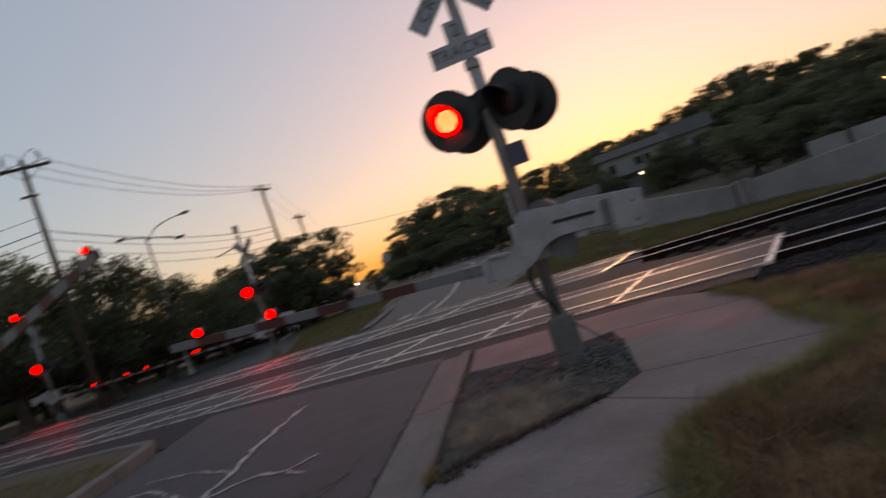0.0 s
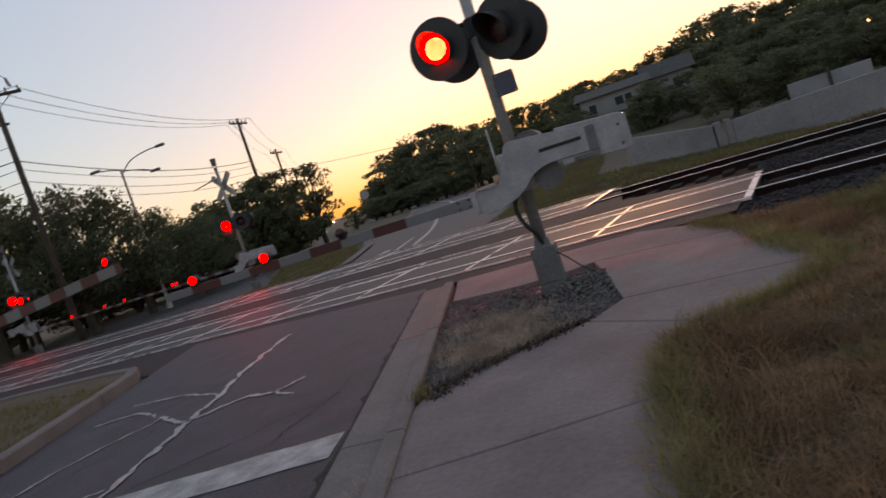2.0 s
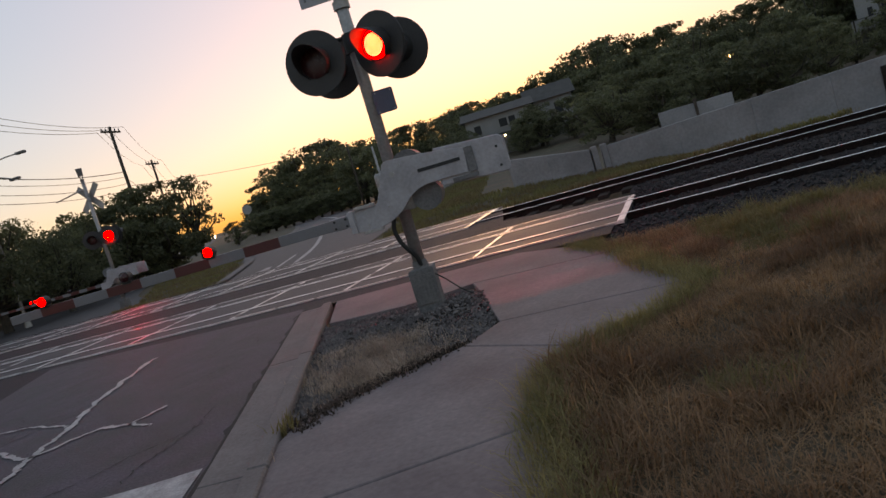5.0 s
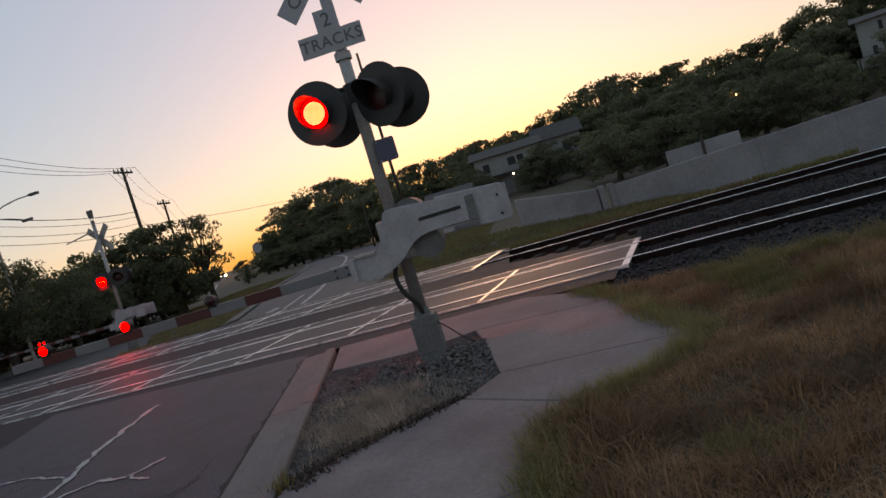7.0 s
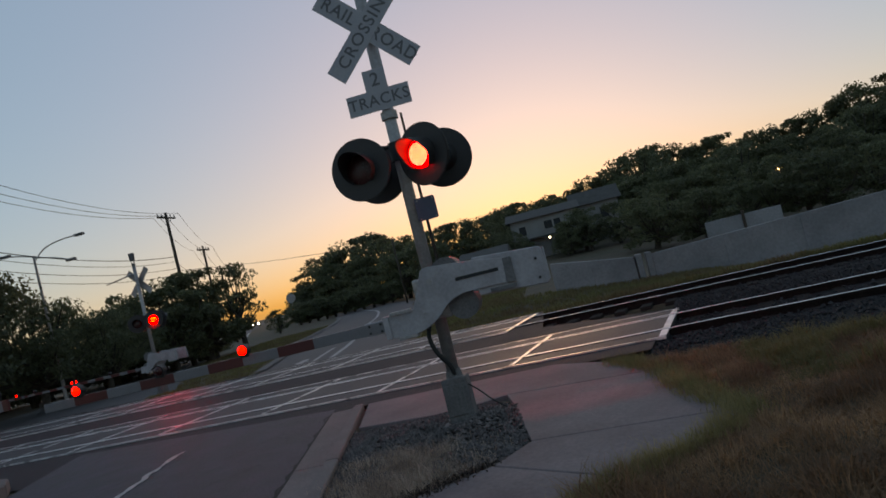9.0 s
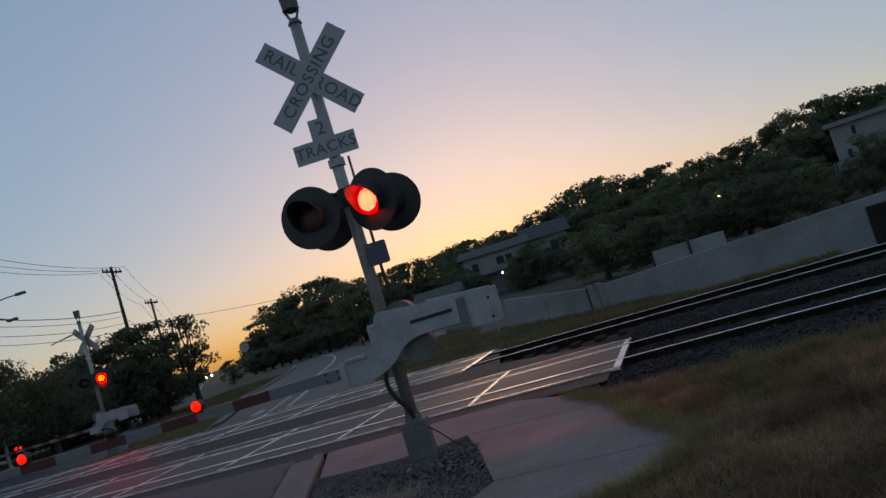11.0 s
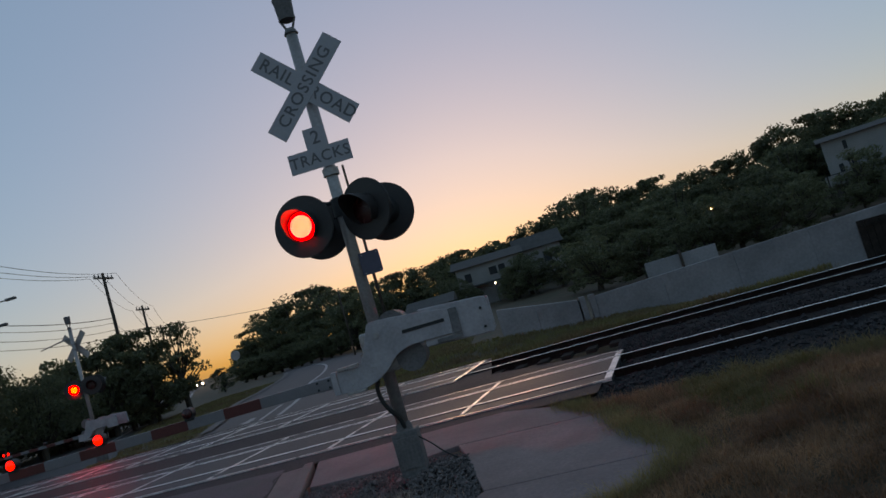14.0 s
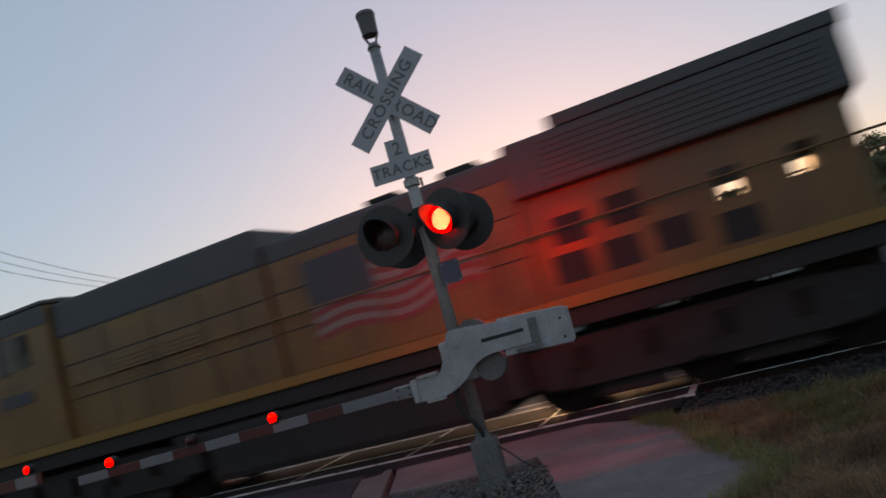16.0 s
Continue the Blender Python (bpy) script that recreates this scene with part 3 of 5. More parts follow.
def lamp_cells(x, z, y, r, out):
    """The lit grid of small round cells of a lamp."""
    b = bmesh.new()
    for ring in range(0, 8):
        n = max(1, ring * 6)
        for k in range(n):
            a = 2 * math.pi * k / n + ring * 0.2
            rr = r * 0.96 * ring / 7.6
            cx, cz = x + rr * math.cos(a), z + rr * math.sin(a)
            vs = [b.verts.new((cx + r * 0.052 * math.cos(t), y, cz + r * 0.052 * math.sin(t))) for t in [math.pi * j / 3 for j in range(6)]]
            b.faces.new(vs if out > 0 else vs[::-1])
    return b


LAMP_Z = 2.77
# side and facing: place on the crossarm, reach from it, turn
TARGETS = {(-1, -1): (-0.33, 0.30, -8), (1, -1): (0.42, 0.28, -30), (-1, 1): (-0.34, 0.36, 0), (1, 1): (0.40, 0.36, 0)}


def target_pose(side, out, reach=0.0, swing=0.0):
    x, off, turn = TARGETS[side, out]
    return pose(x, 0, LAMP_Z, 0, 0, turn + swing) @ Matrix.Translation((0, out * (off + reach), 0))


def flasher(parent, side, out, swing=0.0):
    """A black round target with visor and dark lens."""
    h = part("flasher", disc_bm(0.322, 0, -out * 0.03, 0, 0), VISOR, parent, "round black target with visor")
    h.matrix_local = target_pose(side, out, 0, swing)
    part("lamp_case", tube((0, -out * 0.03, 0), (0, -out * 0.17, 0), 0.16, 0.12, 24), BLACK, h)
    part("visor", hood_bm(0, 0, out * 0.002, out * 0.30, 0.165), VISOR, h)
    part("lens", lens_bm(0, 0, out * 0.012, 0.15, out), LENS_OFF, h, "dark red lens", smooth=True)
    return h


def lit_lamp(parent, side, out, name="lit_lamp", glass=LAMP_LIT):
    """The burning light of a pair; it alternates between the two targets."""
    o = part(name, lens_bm(0, 0, 0, 0.147, out), glass, parent, "burning red signal light", smooth=True)
    part("cells", lamp_cells(0, 0, out * 0.03, 0.124, out), LAMP_CORE, o, "bright grid of small lamps")
    o.matrix_local = target_pose(side, out, 0.042)
    return o


def crossbuck(parent, zc, y, out, front=True):
    """Two white blades crossed at right angles, lettered on the front."""
    for ang, text, name in ((45, "CROSSING", "crossbuck_blade"), (-45, None, "crossbuck_blade")):
        b = box(-0.61, 0.61, -0.002, 0.002, -0.114, 0.114)
        bmesh.ops.transform(b, matrix=Matrix.Translation((0, y - (0.006 if ang > 0 else 0) * -out, zc)) @ pose(0, 0, 0, 0, -ang, 0), verts=b.verts)
        bl = part(name, b, SIGN_WHITE if front else GALV, parent, "white blade with black lettering" if front else "bare metal back of a sign blade")
        if front:
            yy = y + out * 0.0045 + (out * 0.006 if ang > 0 else 0)
            base = Matrix.Translation((0, yy, zc)) @ pose(0, 0, 0, 0, -ang, 0) @ pose(0, 0, 0, 90, 0, 0)
            if text:
                letters(text, 0.185, SIGN_BLACK, bl, base)
            else:
                letters("RAIL", 0.185, SIGN_BLACK, bl, base @ Matrix.Translation((-0.345, 0, 0)))
                letters("ROAD", 0.185, SIGN_BLACK, bl, base @ Matrix.Translation((0.345, 0, 0)))


def gate_plate_outline():
    low = sweep([(-0.46, 1.09, 0), (-0.2, 1.085, 0), (-0.04, 1.12, 0), (0.1, 1.2, 0), (0.22, 1.31, 0), (0.36, 1.365, 0), (0.5, 1.375, 0), (0.83, 1.37, 0)], 4)
    top = [Vector(q) for q in ((0.85, 1.62, 0), (0.6, 1.66, 0), (0.25, 1.70, 0), (0.05, 1.712, 0), (0.005, 1.69, 0), (-0.04, 1.58, 0), (-0.10, 1.43, 0), (-0.15, 1.335, 0), (-0.2, 1.31, 0), (-0.42, 1.32, 0))]
    return [(p.x - 0.04, p.y - 0.065) for p in low + top]


PIVOT = (0.02, 1.5)


def gate_arm(parent, length, y=-0.30, mirror=1, lights=(-2.04, -3.01, -3.99), lit=(2,), width=0.06):
    """The swinging arm about its pivot: plates, counterweight, striped boom, marker lights. Its own space has the pivot as origin."""
    a = new("gate_arm")
    a.parent = parent
    px, pz = PIVOT
    sx = mirror

    def shift(b):
        bmesh.ops.translate(b, vec=(-px, 0, -pz), verts=b.verts)
        if sx < 0:
            bmesh.ops.scale(b, vec=(-1, 1, 1), verts=b.verts)
            bmesh.ops.reverse_faces(b, faces=b.faces)
        return b
    for yy in (y, -y - 0.02):
        part("side_plate", shift(plate(gate_plate_outline(), 0.02, "y", yy, 0.004)), ALU, a, "curved pale steel side plate")
    cw = part("counterweight", shift(plate([(0.5, 1.24), (1.19, 1.205), (1.215, 1.24), (1.195, 1.56), (1.16, 1.585), (0.5, 1.63)], 0.06, "y", y + 0.021, 0.01)), ALU, a, "heavy pale counterweight bar")
    part("end_bracket", shift(box(0.80, 0.885, y - 0.012, y + 0.02, 1.30, 1.55, 0.006)), BASE_METAL, a, "dark end bracket")
    part("bracket_foot", shift(box(0.62, 0.885, y - 0.01, y + 0.02, 1.245, 1.285, 0.004)), BASE_METAL, a)
    for bx, bz in ((1.12, 1.47), (1.12, 1.28)):
        part("weight_bolt", shift(tube((bx, y - 0.0, bz), (bx, y + 0.03, bz), 0.014, 0.014, 8)), BLACK, cw)
    for bx, bz in ((0.13, 1.57), (-0.33, 1.2), (-0.33, 1.08), (-0.08, 1.2)):
        part("plate_bolt", shift(tube((bx, y - 0.014, bz), (bx, y + 0.004, bz), 0.011, 0.011, 8)), GALV, a)
    part("top_angle", shift(box(-0.44, -0.22, y - 0.03, y + 0.05, 1.255, 1.285, 0.004)), GALV, a, "short angle iron")
    part("low_angle", shift(box(-0.4, -0.2, y - 0.03, y + 0.05, 0.995, 1.02, 0.004)), GALV, a)
    part("counterweight", shift(box(0.82, 1.21, -y - 0.045, -y + 0.035, 1.215, 1.57, 0.015)), ALU, a)
    part("slot", shift(box(0.3, 0.74, y - 0.006, y + 0.002, 1.44, 1.475, 0.0)), BLACK, a, "dark adjustment slot")
    part("pivot_bolt", shift(tube((px + 0.02, y - 0.022, pz), (px + 0.02, y + 0.01, pz), 0.03, 0.026, 10)), GALV, a)
    part("clamp", shift(box(-0.52, -0.46, y - 0.03, y + 0.1, 1.03, 1.26, 0.006)), ALU, a)
    part("boom_adapter", shift(box(-0.72, -0.5, y - 0.012, y + 0.03, 1.1, 1.235, 0.006)), ALU, a, "pale bolted boom adapter plate")
    for bx, bz in ((-0.55, 1.2), (-0.55, 1.13), (-0.67, 1.2), (-0.67, 1.13)):
        part("adapter_bolt", shift(tube((bx, y - 0.026, bz), (bx, y - 0.01, bz), 0.013, 0.013, 8)), BLACK, a)
    part("clamp_bracket", shift(box(-0.5, -0.36, y + 0.1, -y - 0.05, 1.13, 1.17, 0.006)), GALV, a)
    # boom in red and white sections
    seg, x, k = 0.395, -0.5, 0
    while x > -length:
        xe = max(x - (seg if k else 0.39), -length)
        h = width * (1 - 0.25 * (-x / 6))
        part("boom_section", shift(box(xe, x, y - 0.02, y + 0.02, 1.17 - h, 1.17 + h * 0.9, 0.004)), ARM_RED if k and k % 2 == 0 else ARM_WHITE, a, "red band" if k and k % 2 == 0 else "white band")
        x, k = xe, k + 1
    for i, lx in enumerate(lights):
        top = 1.153 + width * 0.82
        l = part("marker_light", shift(box(lx - 0.05, lx + 0.05, y - 0.03, y + 0.03, top, top + 0.03, 0.004)), BLACK, a)
        part("marker_case", shift(tube((lx, y - 0.045, top + 0.075), (lx, y + 0.045, top + 0.075), 0.058, 0.058, 16)), BLACK, l)
        for out in (-1, 1):
            part("marker_lens", shift(lens_bm(lx, top + 0.075, y + out * 0.05, 0.05, out)), LAMP_SMALL if i in lit else LENS_OFF, l)
    a.location = (px * sx, 0, pz)
    return a


def signal(name, m, label, cross_front=True, sign=True, arm=None, mirror=1, box_sign=True, swing=0.0):
    """A flashing signal mast with crossbuck, four lamps, gate mechanism and base. Local -y faces the driver."""
    s = tagged(empty(name, m), label, "crossing signal", "crossing signals")
    part("base", box(-0.135, 0.135, -0.135, 0.135, 0.0, 0.48, 0.02), BASE_METAL, s, "dark cast junction base")
    part("base_flange", box(-0.2, 0.2, -0.2, 0.2, -0.04, 0.03, 0.01), BASE_METAL, s)
    part("base_door", box(-0.10, 0.10, -0.15, -0.134, 0.10, 0.42, 0.006), BASE_METAL, s)
    part("pole", tube((0, 0, 0.45), (0, 0, 4.9), 0.066, 0.062, 24), GALV, s, "straight galvanised pole", smooth=True)
    part("collar", tube((0, 0, 0.46), (0, 0, 0.56), 0.095, 0.075, 20), BASE_METAL, s)
    bell = part("bell", tube((0, 0, 5.02), (0, 0, 5.26), 0.088, 0.105, 24), BASE_METAL, s, "dark electronic bell housing")
    part("bell_lid", tube((0, 0, 5.25), (0, 0, 5.29), 0.112, 0.098, 24), BASE_METAL, bell)
    part("bell_yoke", tube((0, 0, 4.86), (0, 0, 4.92), 0.078, 0.05, 16), BASE_METAL, bell)
    for sx in (-1, 1):
        part("bell_strut", tube((sx * 0.03, 0, 4.91), (sx * 0.085, 0, 5.04), 0.014, 0.014, 8), BASE_METAL, bell)
    crossbuck(s, 4.224, -0.10, -1, cross_front)
    for z in (4.13, 4.31):
        part("clamp_band", tube((0, 0, z - 0.02), (0, 0, z + 0.02), 0.078, 0.078, 20), GALV, s)
    if sign:
        t = part("track_sign", plate([(-0.385, 3.345), (0.29, 3.345), (0.29, 3.565), (0.08, 3.565), (0.08, 3.785), (-0.16, 3.785), (-0.16, 3.565), (-0.385, 3.565)], 0.004, "y", -0.102), SIGN_WHITE, s, "white sign counting the tracks")
        letters("2", 0.2, SIGN_BLACK, t, Matrix.Translation((-0.04, -0.1045, 3.67)) @ pose(0, 0, 0, 90, 0, 0))
        letters("TRACKS", 0.165, SIGN_BLACK, t, Matrix.Translation((-0.045, -0.1045, 3.455)) @ pose(0, 0, 0, 90, 0, 0))
        part("sign_clamp", tube((0, 0, 3.25), (0, 0, 3.33), 0.088, 0.088, 20), GALV, s)
    # lamp crossarm
    part("crossarm_band", tube((0, 0, 2.80), (0, 0, 3.0), 0.092, 0.092, 20), BLACK, s)
    for sx in (-1, 1):
        part("crossarm", bent(sweep([(0, 0, 2.97), (sx * 0.2, 0, 2.97), (sx * 0.35, 0, 2.93), (sx * 0.38, 0, 2.8)], 4), 0.022), BLACK, s)
        part("crossarm_brace", tube((0, 0, 2.82), (sx * 0.32, 0, 2.77), 0.012, 0.012, 8), BLACK, s)
        for out in (-1, 1):
            turn = swing if out > 0 else 0.0
            flasher(s, sx, out, turn)
            tp = target_pose(sx, out, -0.15, turn).translation
            part("lamp_link", tube((TARGETS[sx, out][0], 0, 2.8), tp, 0.03, 0.04, 10), BLACK, s)
    if box_sign:
        p = part("blue_notice", plate([(0.05, 2.12), (0.25, 2.12), (0.265, 2.135), (0.265, 2.345), (0.25, 2.36), (0.05, 2.36)], 0.004, "y", -0.09), SIGN_BLUE, s, "small dark blue plate with bolted corners")
        for bx, bz in ((0.24, 2.14), (0.24, 2.335), (0.08, 2.14), (0.08, 2.335)):
            part("plate_bolt", tube((bx, -0.098, bz), (bx, -0.085, bz), 0.008, 0.008, 8), GALV, p)
    part("ground_cable", bent(sweep([(0.1, -0.1, 0.42), (0.22, -0.05, 0.3), (0.34, -0.02, 0.16), (0.5, -0.02, 0.03)], 4), 0.008, 6), RUBBER, s, "thin black cable")
    if arm is not None:
        mech = part("mechanism", box(-0.17, 0.17, -0.18, 0.18, 1.1, 1.55, 0.03), GALV, s, "grey gate drive housing")
        part("housing_lid", tube((0.2, -0.17, 1.55), (0.2, 0.17, 1.55), 0.155, 0.155, 28), BASE_METAL, mech)
        part("motor_case", tube((0.31, -0.2, 1.2), (0.31, 0.18, 1.2), 0.155, 0.15, 24), BASE_METAL, mech)
        part("hose", bent(sweep([(-0.08, -0.1, 1.13), (-0.13, -0.14, 0.95), (-0.09, -0.15, 0.78), (0.0, -0.1, 0.62), (0.02, -0.06, 0.5)], 5), 0.024), RUBBER, s, "black cable hose")
        gate_arm(s, **arm)
    return s


near_signal = signal("crossing_signal", pose(0, 0, 0), "galvanised crossing signal with crossbuck and lowered striped gate", arm=dict(length=4.42, lit=(2,)))
# burning lamps of the near signal; they alternate from side to side
near_lit = lit_lamp(near_signal, -1, -1)
near_lit_back = lit_lamp(near_signal, -1, 1, glass=LAMP_BEAM)

far_signal = signal("crossing_signal", pose(-13.4, 17.35, -0.32, 0, 0, 168), "crossing signal seen from its back beyond the tracks", cross_front=False, sign=False, arm=dict(length=7.0, mirror=-1, lights=(-2.5, -4.4, -6.4), lit=(1,)), box_sign=False, swing=38)
part("sign_bracket", tube((0.1, 0.05, 4.55), (1.3, 0.1, 4.42), 0.03, 0.02, 8), GALV, far_signal)
far_lit = lit_lamp(far_signal, 1, 1, glass=LAMP_FAR)
left_signal = signal("crossing_signal", pose(-26.7, 20.2, -0.32, 0, 0, 168), "crossing signal with lowered gate by the oak trees", cross_front=False, sign=False, arm=dict(length=9.5, lights=(-2.6, -4.9, -6.2, -9.4), lit=(0, 1, 2, 3)), box_sign=False, swing=45)
left_lit = lit_lamp(left_signal, 1, 1, glass=LAMP_FAR)
exit_signal = signal("crossing_signal", pose(-13.4, 2.95, 0.1, 0, 0, -SKEW), "crossing signal on the median with a gate coming down", sign=False, arm=dict(length=7.7, mirror=-1, lights=(-3.2, -5.4, -7.5), lit=(1, 2), width=0.11), box_sign=False)
exit_lit = lit_lamp(exit_signal, -1, -1)

# ---------------------------------------------------------------- trees


def tree_meshes(seed, h, spread, leaves=5200, trunk_h=0.28, leaf=0.2, clumps=46, low=0.25):
    """Trunk with limbs, and a crown of many small leaves gathered in uneven clumps."""
    rng = random.Random(seed)
    tb = bmesh.new()
    lean = Vector((rng.uniform(-0.2, 0.2), rng.uniform(-0.2, 0.2), 0))
    fork = Vector((lean.x, lean.y, h * trunk_h))
    r0 = 0.045 * h
    tb = tube((0, 0, -0.3), fork, r0, r0 * 0.7, 9, bm=tb)
    centres = []
    for i in range(clumps):
        a = rng.uniform(0, 2 * math.pi)
        u = rng.uniform(0, 1) ** 0.55
        zz = rng.uniform(low, 1.0)
        wide = math.sqrt(max(0.05, 1 - ((zz - 0.5) / 0.55) ** 2))
        c = Vector((math.cos(a) * u * spread * wide, math.sin(a) * u * spread * wide, h * (zz * 0.93)))
        centres.append((c, rng.uniform(0.5, 1.2) * spread * 0.22))
    for c, r in centres[::3]:
        mid = fork.lerp(c, 0.5) + Vector((rng.uniform(-0.3, 0.3), rng.uniform(-0.3, 0.3), -0.05 * h))
        tb = tube(fork, mid, r0 * 0.42, r0 * 0.24, 6, bm=tb)
        tb = tube(mid, c, r0 * 0.24, r0 * 0.08, 5, bm=tb)
    tme = bpy.data.meshes.new("trunk")
    tb.to_mesh(tme)
    tb.free()
    tme.materials.append(BARK)
    n_each = leaves // clumps
    rs = np.random.RandomState(seed)
    V, F = [], []
    for c, r in centres:
        d = rs.normal(size=(n_each, 3))
        d /= np.linalg.norm(d, axis=1)[:, None]
        rad = r * rs.uniform(0.25, 1.15, n_each) ** 0.6
        P = np.array(c) + d * rad[:, None] * np.array([1.15, 1.15, 0.75])
        a = rs.normal(size=(n_each, 3))
        a /= np.linalg.norm(a, axis=1)[:, None]
        b = np.cross(a, rs.normal(size=(n_each, 3)))
        b /= np.linalg.norm(b, axis=1)[:, None]
        s = leaf * rs.uniform(0.5, 1.25, n_each)[:, None]
        k = len(V)
        q = np.stack([P - a * s, P + b * s * 0.45, P + a * s, P - b * s * 0.45], 1).reshape(-1, 3)
        V.extend(q.tolist())
        F.extend([(k + 4 * i, k + 4 * i + 1, k + 4 * i + 2, k + 4 * i + 3) for i in range(n_each)])
    cme = bpy.data.meshes.new("crown")
    cme.from_pydata(V, [], F)
    cme.materials.append(LEAF)
    return tme, cme, max(v[2] for v in V)


OAKS = [tree_meshes(11 + i, 8.0, 4.6, 10500, 0.22, 0.15, 90, 0.3) for i in range(3)]
HILL = [tree_meshes(31 + i, 6.0, 2.7, 5600, 0.2, 0.155, 66, 0.12) for i in range(4)]
LIGHT = [tree_meshes(51 + i, 6.0, 2.4, 1800, 0.35, 0.15, 34, 0.35) for i in range(2)]


def tree(meshes, x, y, top, base_h, rz, widen=1.0, label="dark leafy tree against the dusk sky", sink=0.0, group="hillside trees"):
    z = land(x, y) - sink
    k = (top - z) / meshes[2]
    e = tagged(empty("tree", pose(x, y, z, 0, 0, rz)), label, "tree", group)
    for nm, me in (("trunk", meshes[0]), ("crown", meshes[1])):
        o = new(nm, me)
        o.parent = e
        o.scale = (k * widen, k * widen, k)
    return e


rng = random.Random(5)
for i, (x, y, top) in enumerate([(-31.8, 23.2, 8.96), (-28.6, 26.2, 8.0), (-36.3, 18.5, 8.33), (-41.2, 13.5, 8.22), (-26.6, 28.6, 6.0), (-24.7, 31.5, 4.4), (-34.4, 28.0, 8.33), (-46.2, 8.0, 8.91), (-39.3, 24.0, 8.41)]):
    tree(OAKS[i % 3], x, y, top, 8.0, rng.uniform(0, 360), label="spreading live oak with gaps in its crown", group="oaks beside the road")
for i, (x, y, top) in enumerate([(-32.9, 35.6, 4.04), (-30.9, 37.4, 4.21), (-29.4, 38.3, 4.88), (-27.5, 39.3, 5.65), (-25.7, 40.3, 6.23), (-23.7, 41.6, 6.20), (-23.6, 42.4, 5.3), (-24.7, 39.0, 4.20), (-24.3, 40.5, 3.87), (-28.3, 37.0, 3.96), (-35.4, 34.0, 4.98), (-38.4, 31.0, 5.82)]):
    tree(HILL[i % 4], x, y, top, 6.0, rng.uniform(0, 360), 1.15, group="trees beyond the far signal")
for i in range(16):
    x = -56 + 2.15 * i
    y = 16 + 1.02 * i + 4.5 * math.sin(i * 1.7)
    tree(HILL[i % 4], x - 3, y + 14, land(x - 3, y + 14) + rng.uniform(2.4, 3.6), 6.0, rng.uniform(0, 360), 1.9, "dense low shrub under the oaks", group="shrubs beside the road")
for i in range(15):
    x = -39.5 + 1.3 * i
    y = 33.0 + 1.02 * (i * 0.75) + (3.0 if i % 2 else 0)
    if i < 10:
        tree(HILL[i % 4], x, y + 6, land(x, y + 6) + rng.uniform(2.6, 3.3), 6.0, rng.uniform(0, 360), 1.7, "dense low shrub below taller trees", group="shrubs beside the road")
tree(LIGHT[0], -21.5, 43.0, 6.0, 6.0, 20, 0.8, "sparse young tree standing alone", group="trees beyond the far signal")
tree(HILL[1], -29.6, 70.0, 2.2, 6.0, 200, 1.1, "low sparse shrub beside a tree", group="trees beyond the far signal")
for i in range(11):
    x = -33 + 1.35 * i
    tree(HILL[i % 4], x, 86 - 0.4 * i, 2.2 + rng.uniform(-0.3, 0.5), 6.0, rng.uniform(0, 360), 1.6, "far low trees on the horizon", group="far trees")
for i, (x, y, top) in enumerate([(-18.8, 49.0, 2.95), (-17.6, 49.4, 4.44), (-16.2, 49.8, 5.21), (-15.0, 50.2, 5.80), (-13.2, 50.6, 5.77), (-11.6, 50.8, 5.24), (-10.1, 51.2, 4.92), (-8.2, 51.6, 4.99), (-6.5, 52.0, 5.07), (-4.8, 52.2, 5.04), (-2.8, 52.6, 5.21), (-15.6, 47.6, 3.69), (-13.0, 47.8, 3.85), (-10.2, 48.0, 3.60), (-7.4, 48.2, 3.56), (-18.1, 46.6, 2.73)]):
    k = 1.45 + 0.85 * smooth(-6.0, -18.8, x)
    x, y, top = 1.37 + k * (x - 1.37), -7.8 + k * (y + 7.8), 1.5 + k * (top + 0.4 - 1.5)
    tree(HILL[(i + 1) % 4], x, y, top, 6.0, rng.uniform(0, 360), 1.2)
RIDGE_RAISE = 0.45
RIDGE = [(-4.7, 5.83), (2.2, 6.52), (6.2, 6.76), (9.8, 8.21), (12.0, 8.58), (13.8, 7.55), (17.5, 7.90), (19.6, 6.77), (23.5, 7.42), (26.1, 7.19), (28.1, 8.66), (30.2, 9.03), (33.4, 8.7), (37.4, 8.9), (45.4, 9.6), (55.4, 10.5)]


def ridge(x):
    for (a, za), (b, zb) in zip(RIDGE, RIDGE[1:]):
        if a <= x <= b:
            return za + (zb - za) * (x - a) / (b - a)
    return RIDGE[-1][1]


i = 0
x = -4.0
while x < 54:
    y = 67.5 - max(0, x - 8) ** 2 * 0.0085
    tree(HILL[i % 4], x, y, ridge(x) + RIDGE_RAISE + rng.uniform(-0.7, 0.25), 6.0, rng.uniform(0, 360), rng.uniform(0.95, 1.25))
    x += rng.uniform(1.3, 2.0)
    i += 1
x = -3.0
while x < 50:
    for yy, kk in ((58, 0.72), (47, 0.5), (38, 0.33)):
        px = x * yy / 62
        top = 1.66 + (ridge(x) - 1.66) * kk * (yy + 8) / 66 + rng.uniform(-0.5, 0.3)
        if yy < 50 and 0.41 < (px - 1.37) / (yy + 7.8) < 0.57:
            continue
        if not (yy == 47 and -3 < px < 7) and not (yy == 38 and -2 < px < 6):
            tree(HILL[i % 4], px + rng.uniform(-0.6, 0.6), yy + rng.uniform(-1.5, 1.5), max(top, land(px, yy) + 1.6), 6.0, rng.uniform(0, 360), rng.uniform(1.2, 1.5))
        i += 1
    x += rng.uniform(2.4, 3.2)
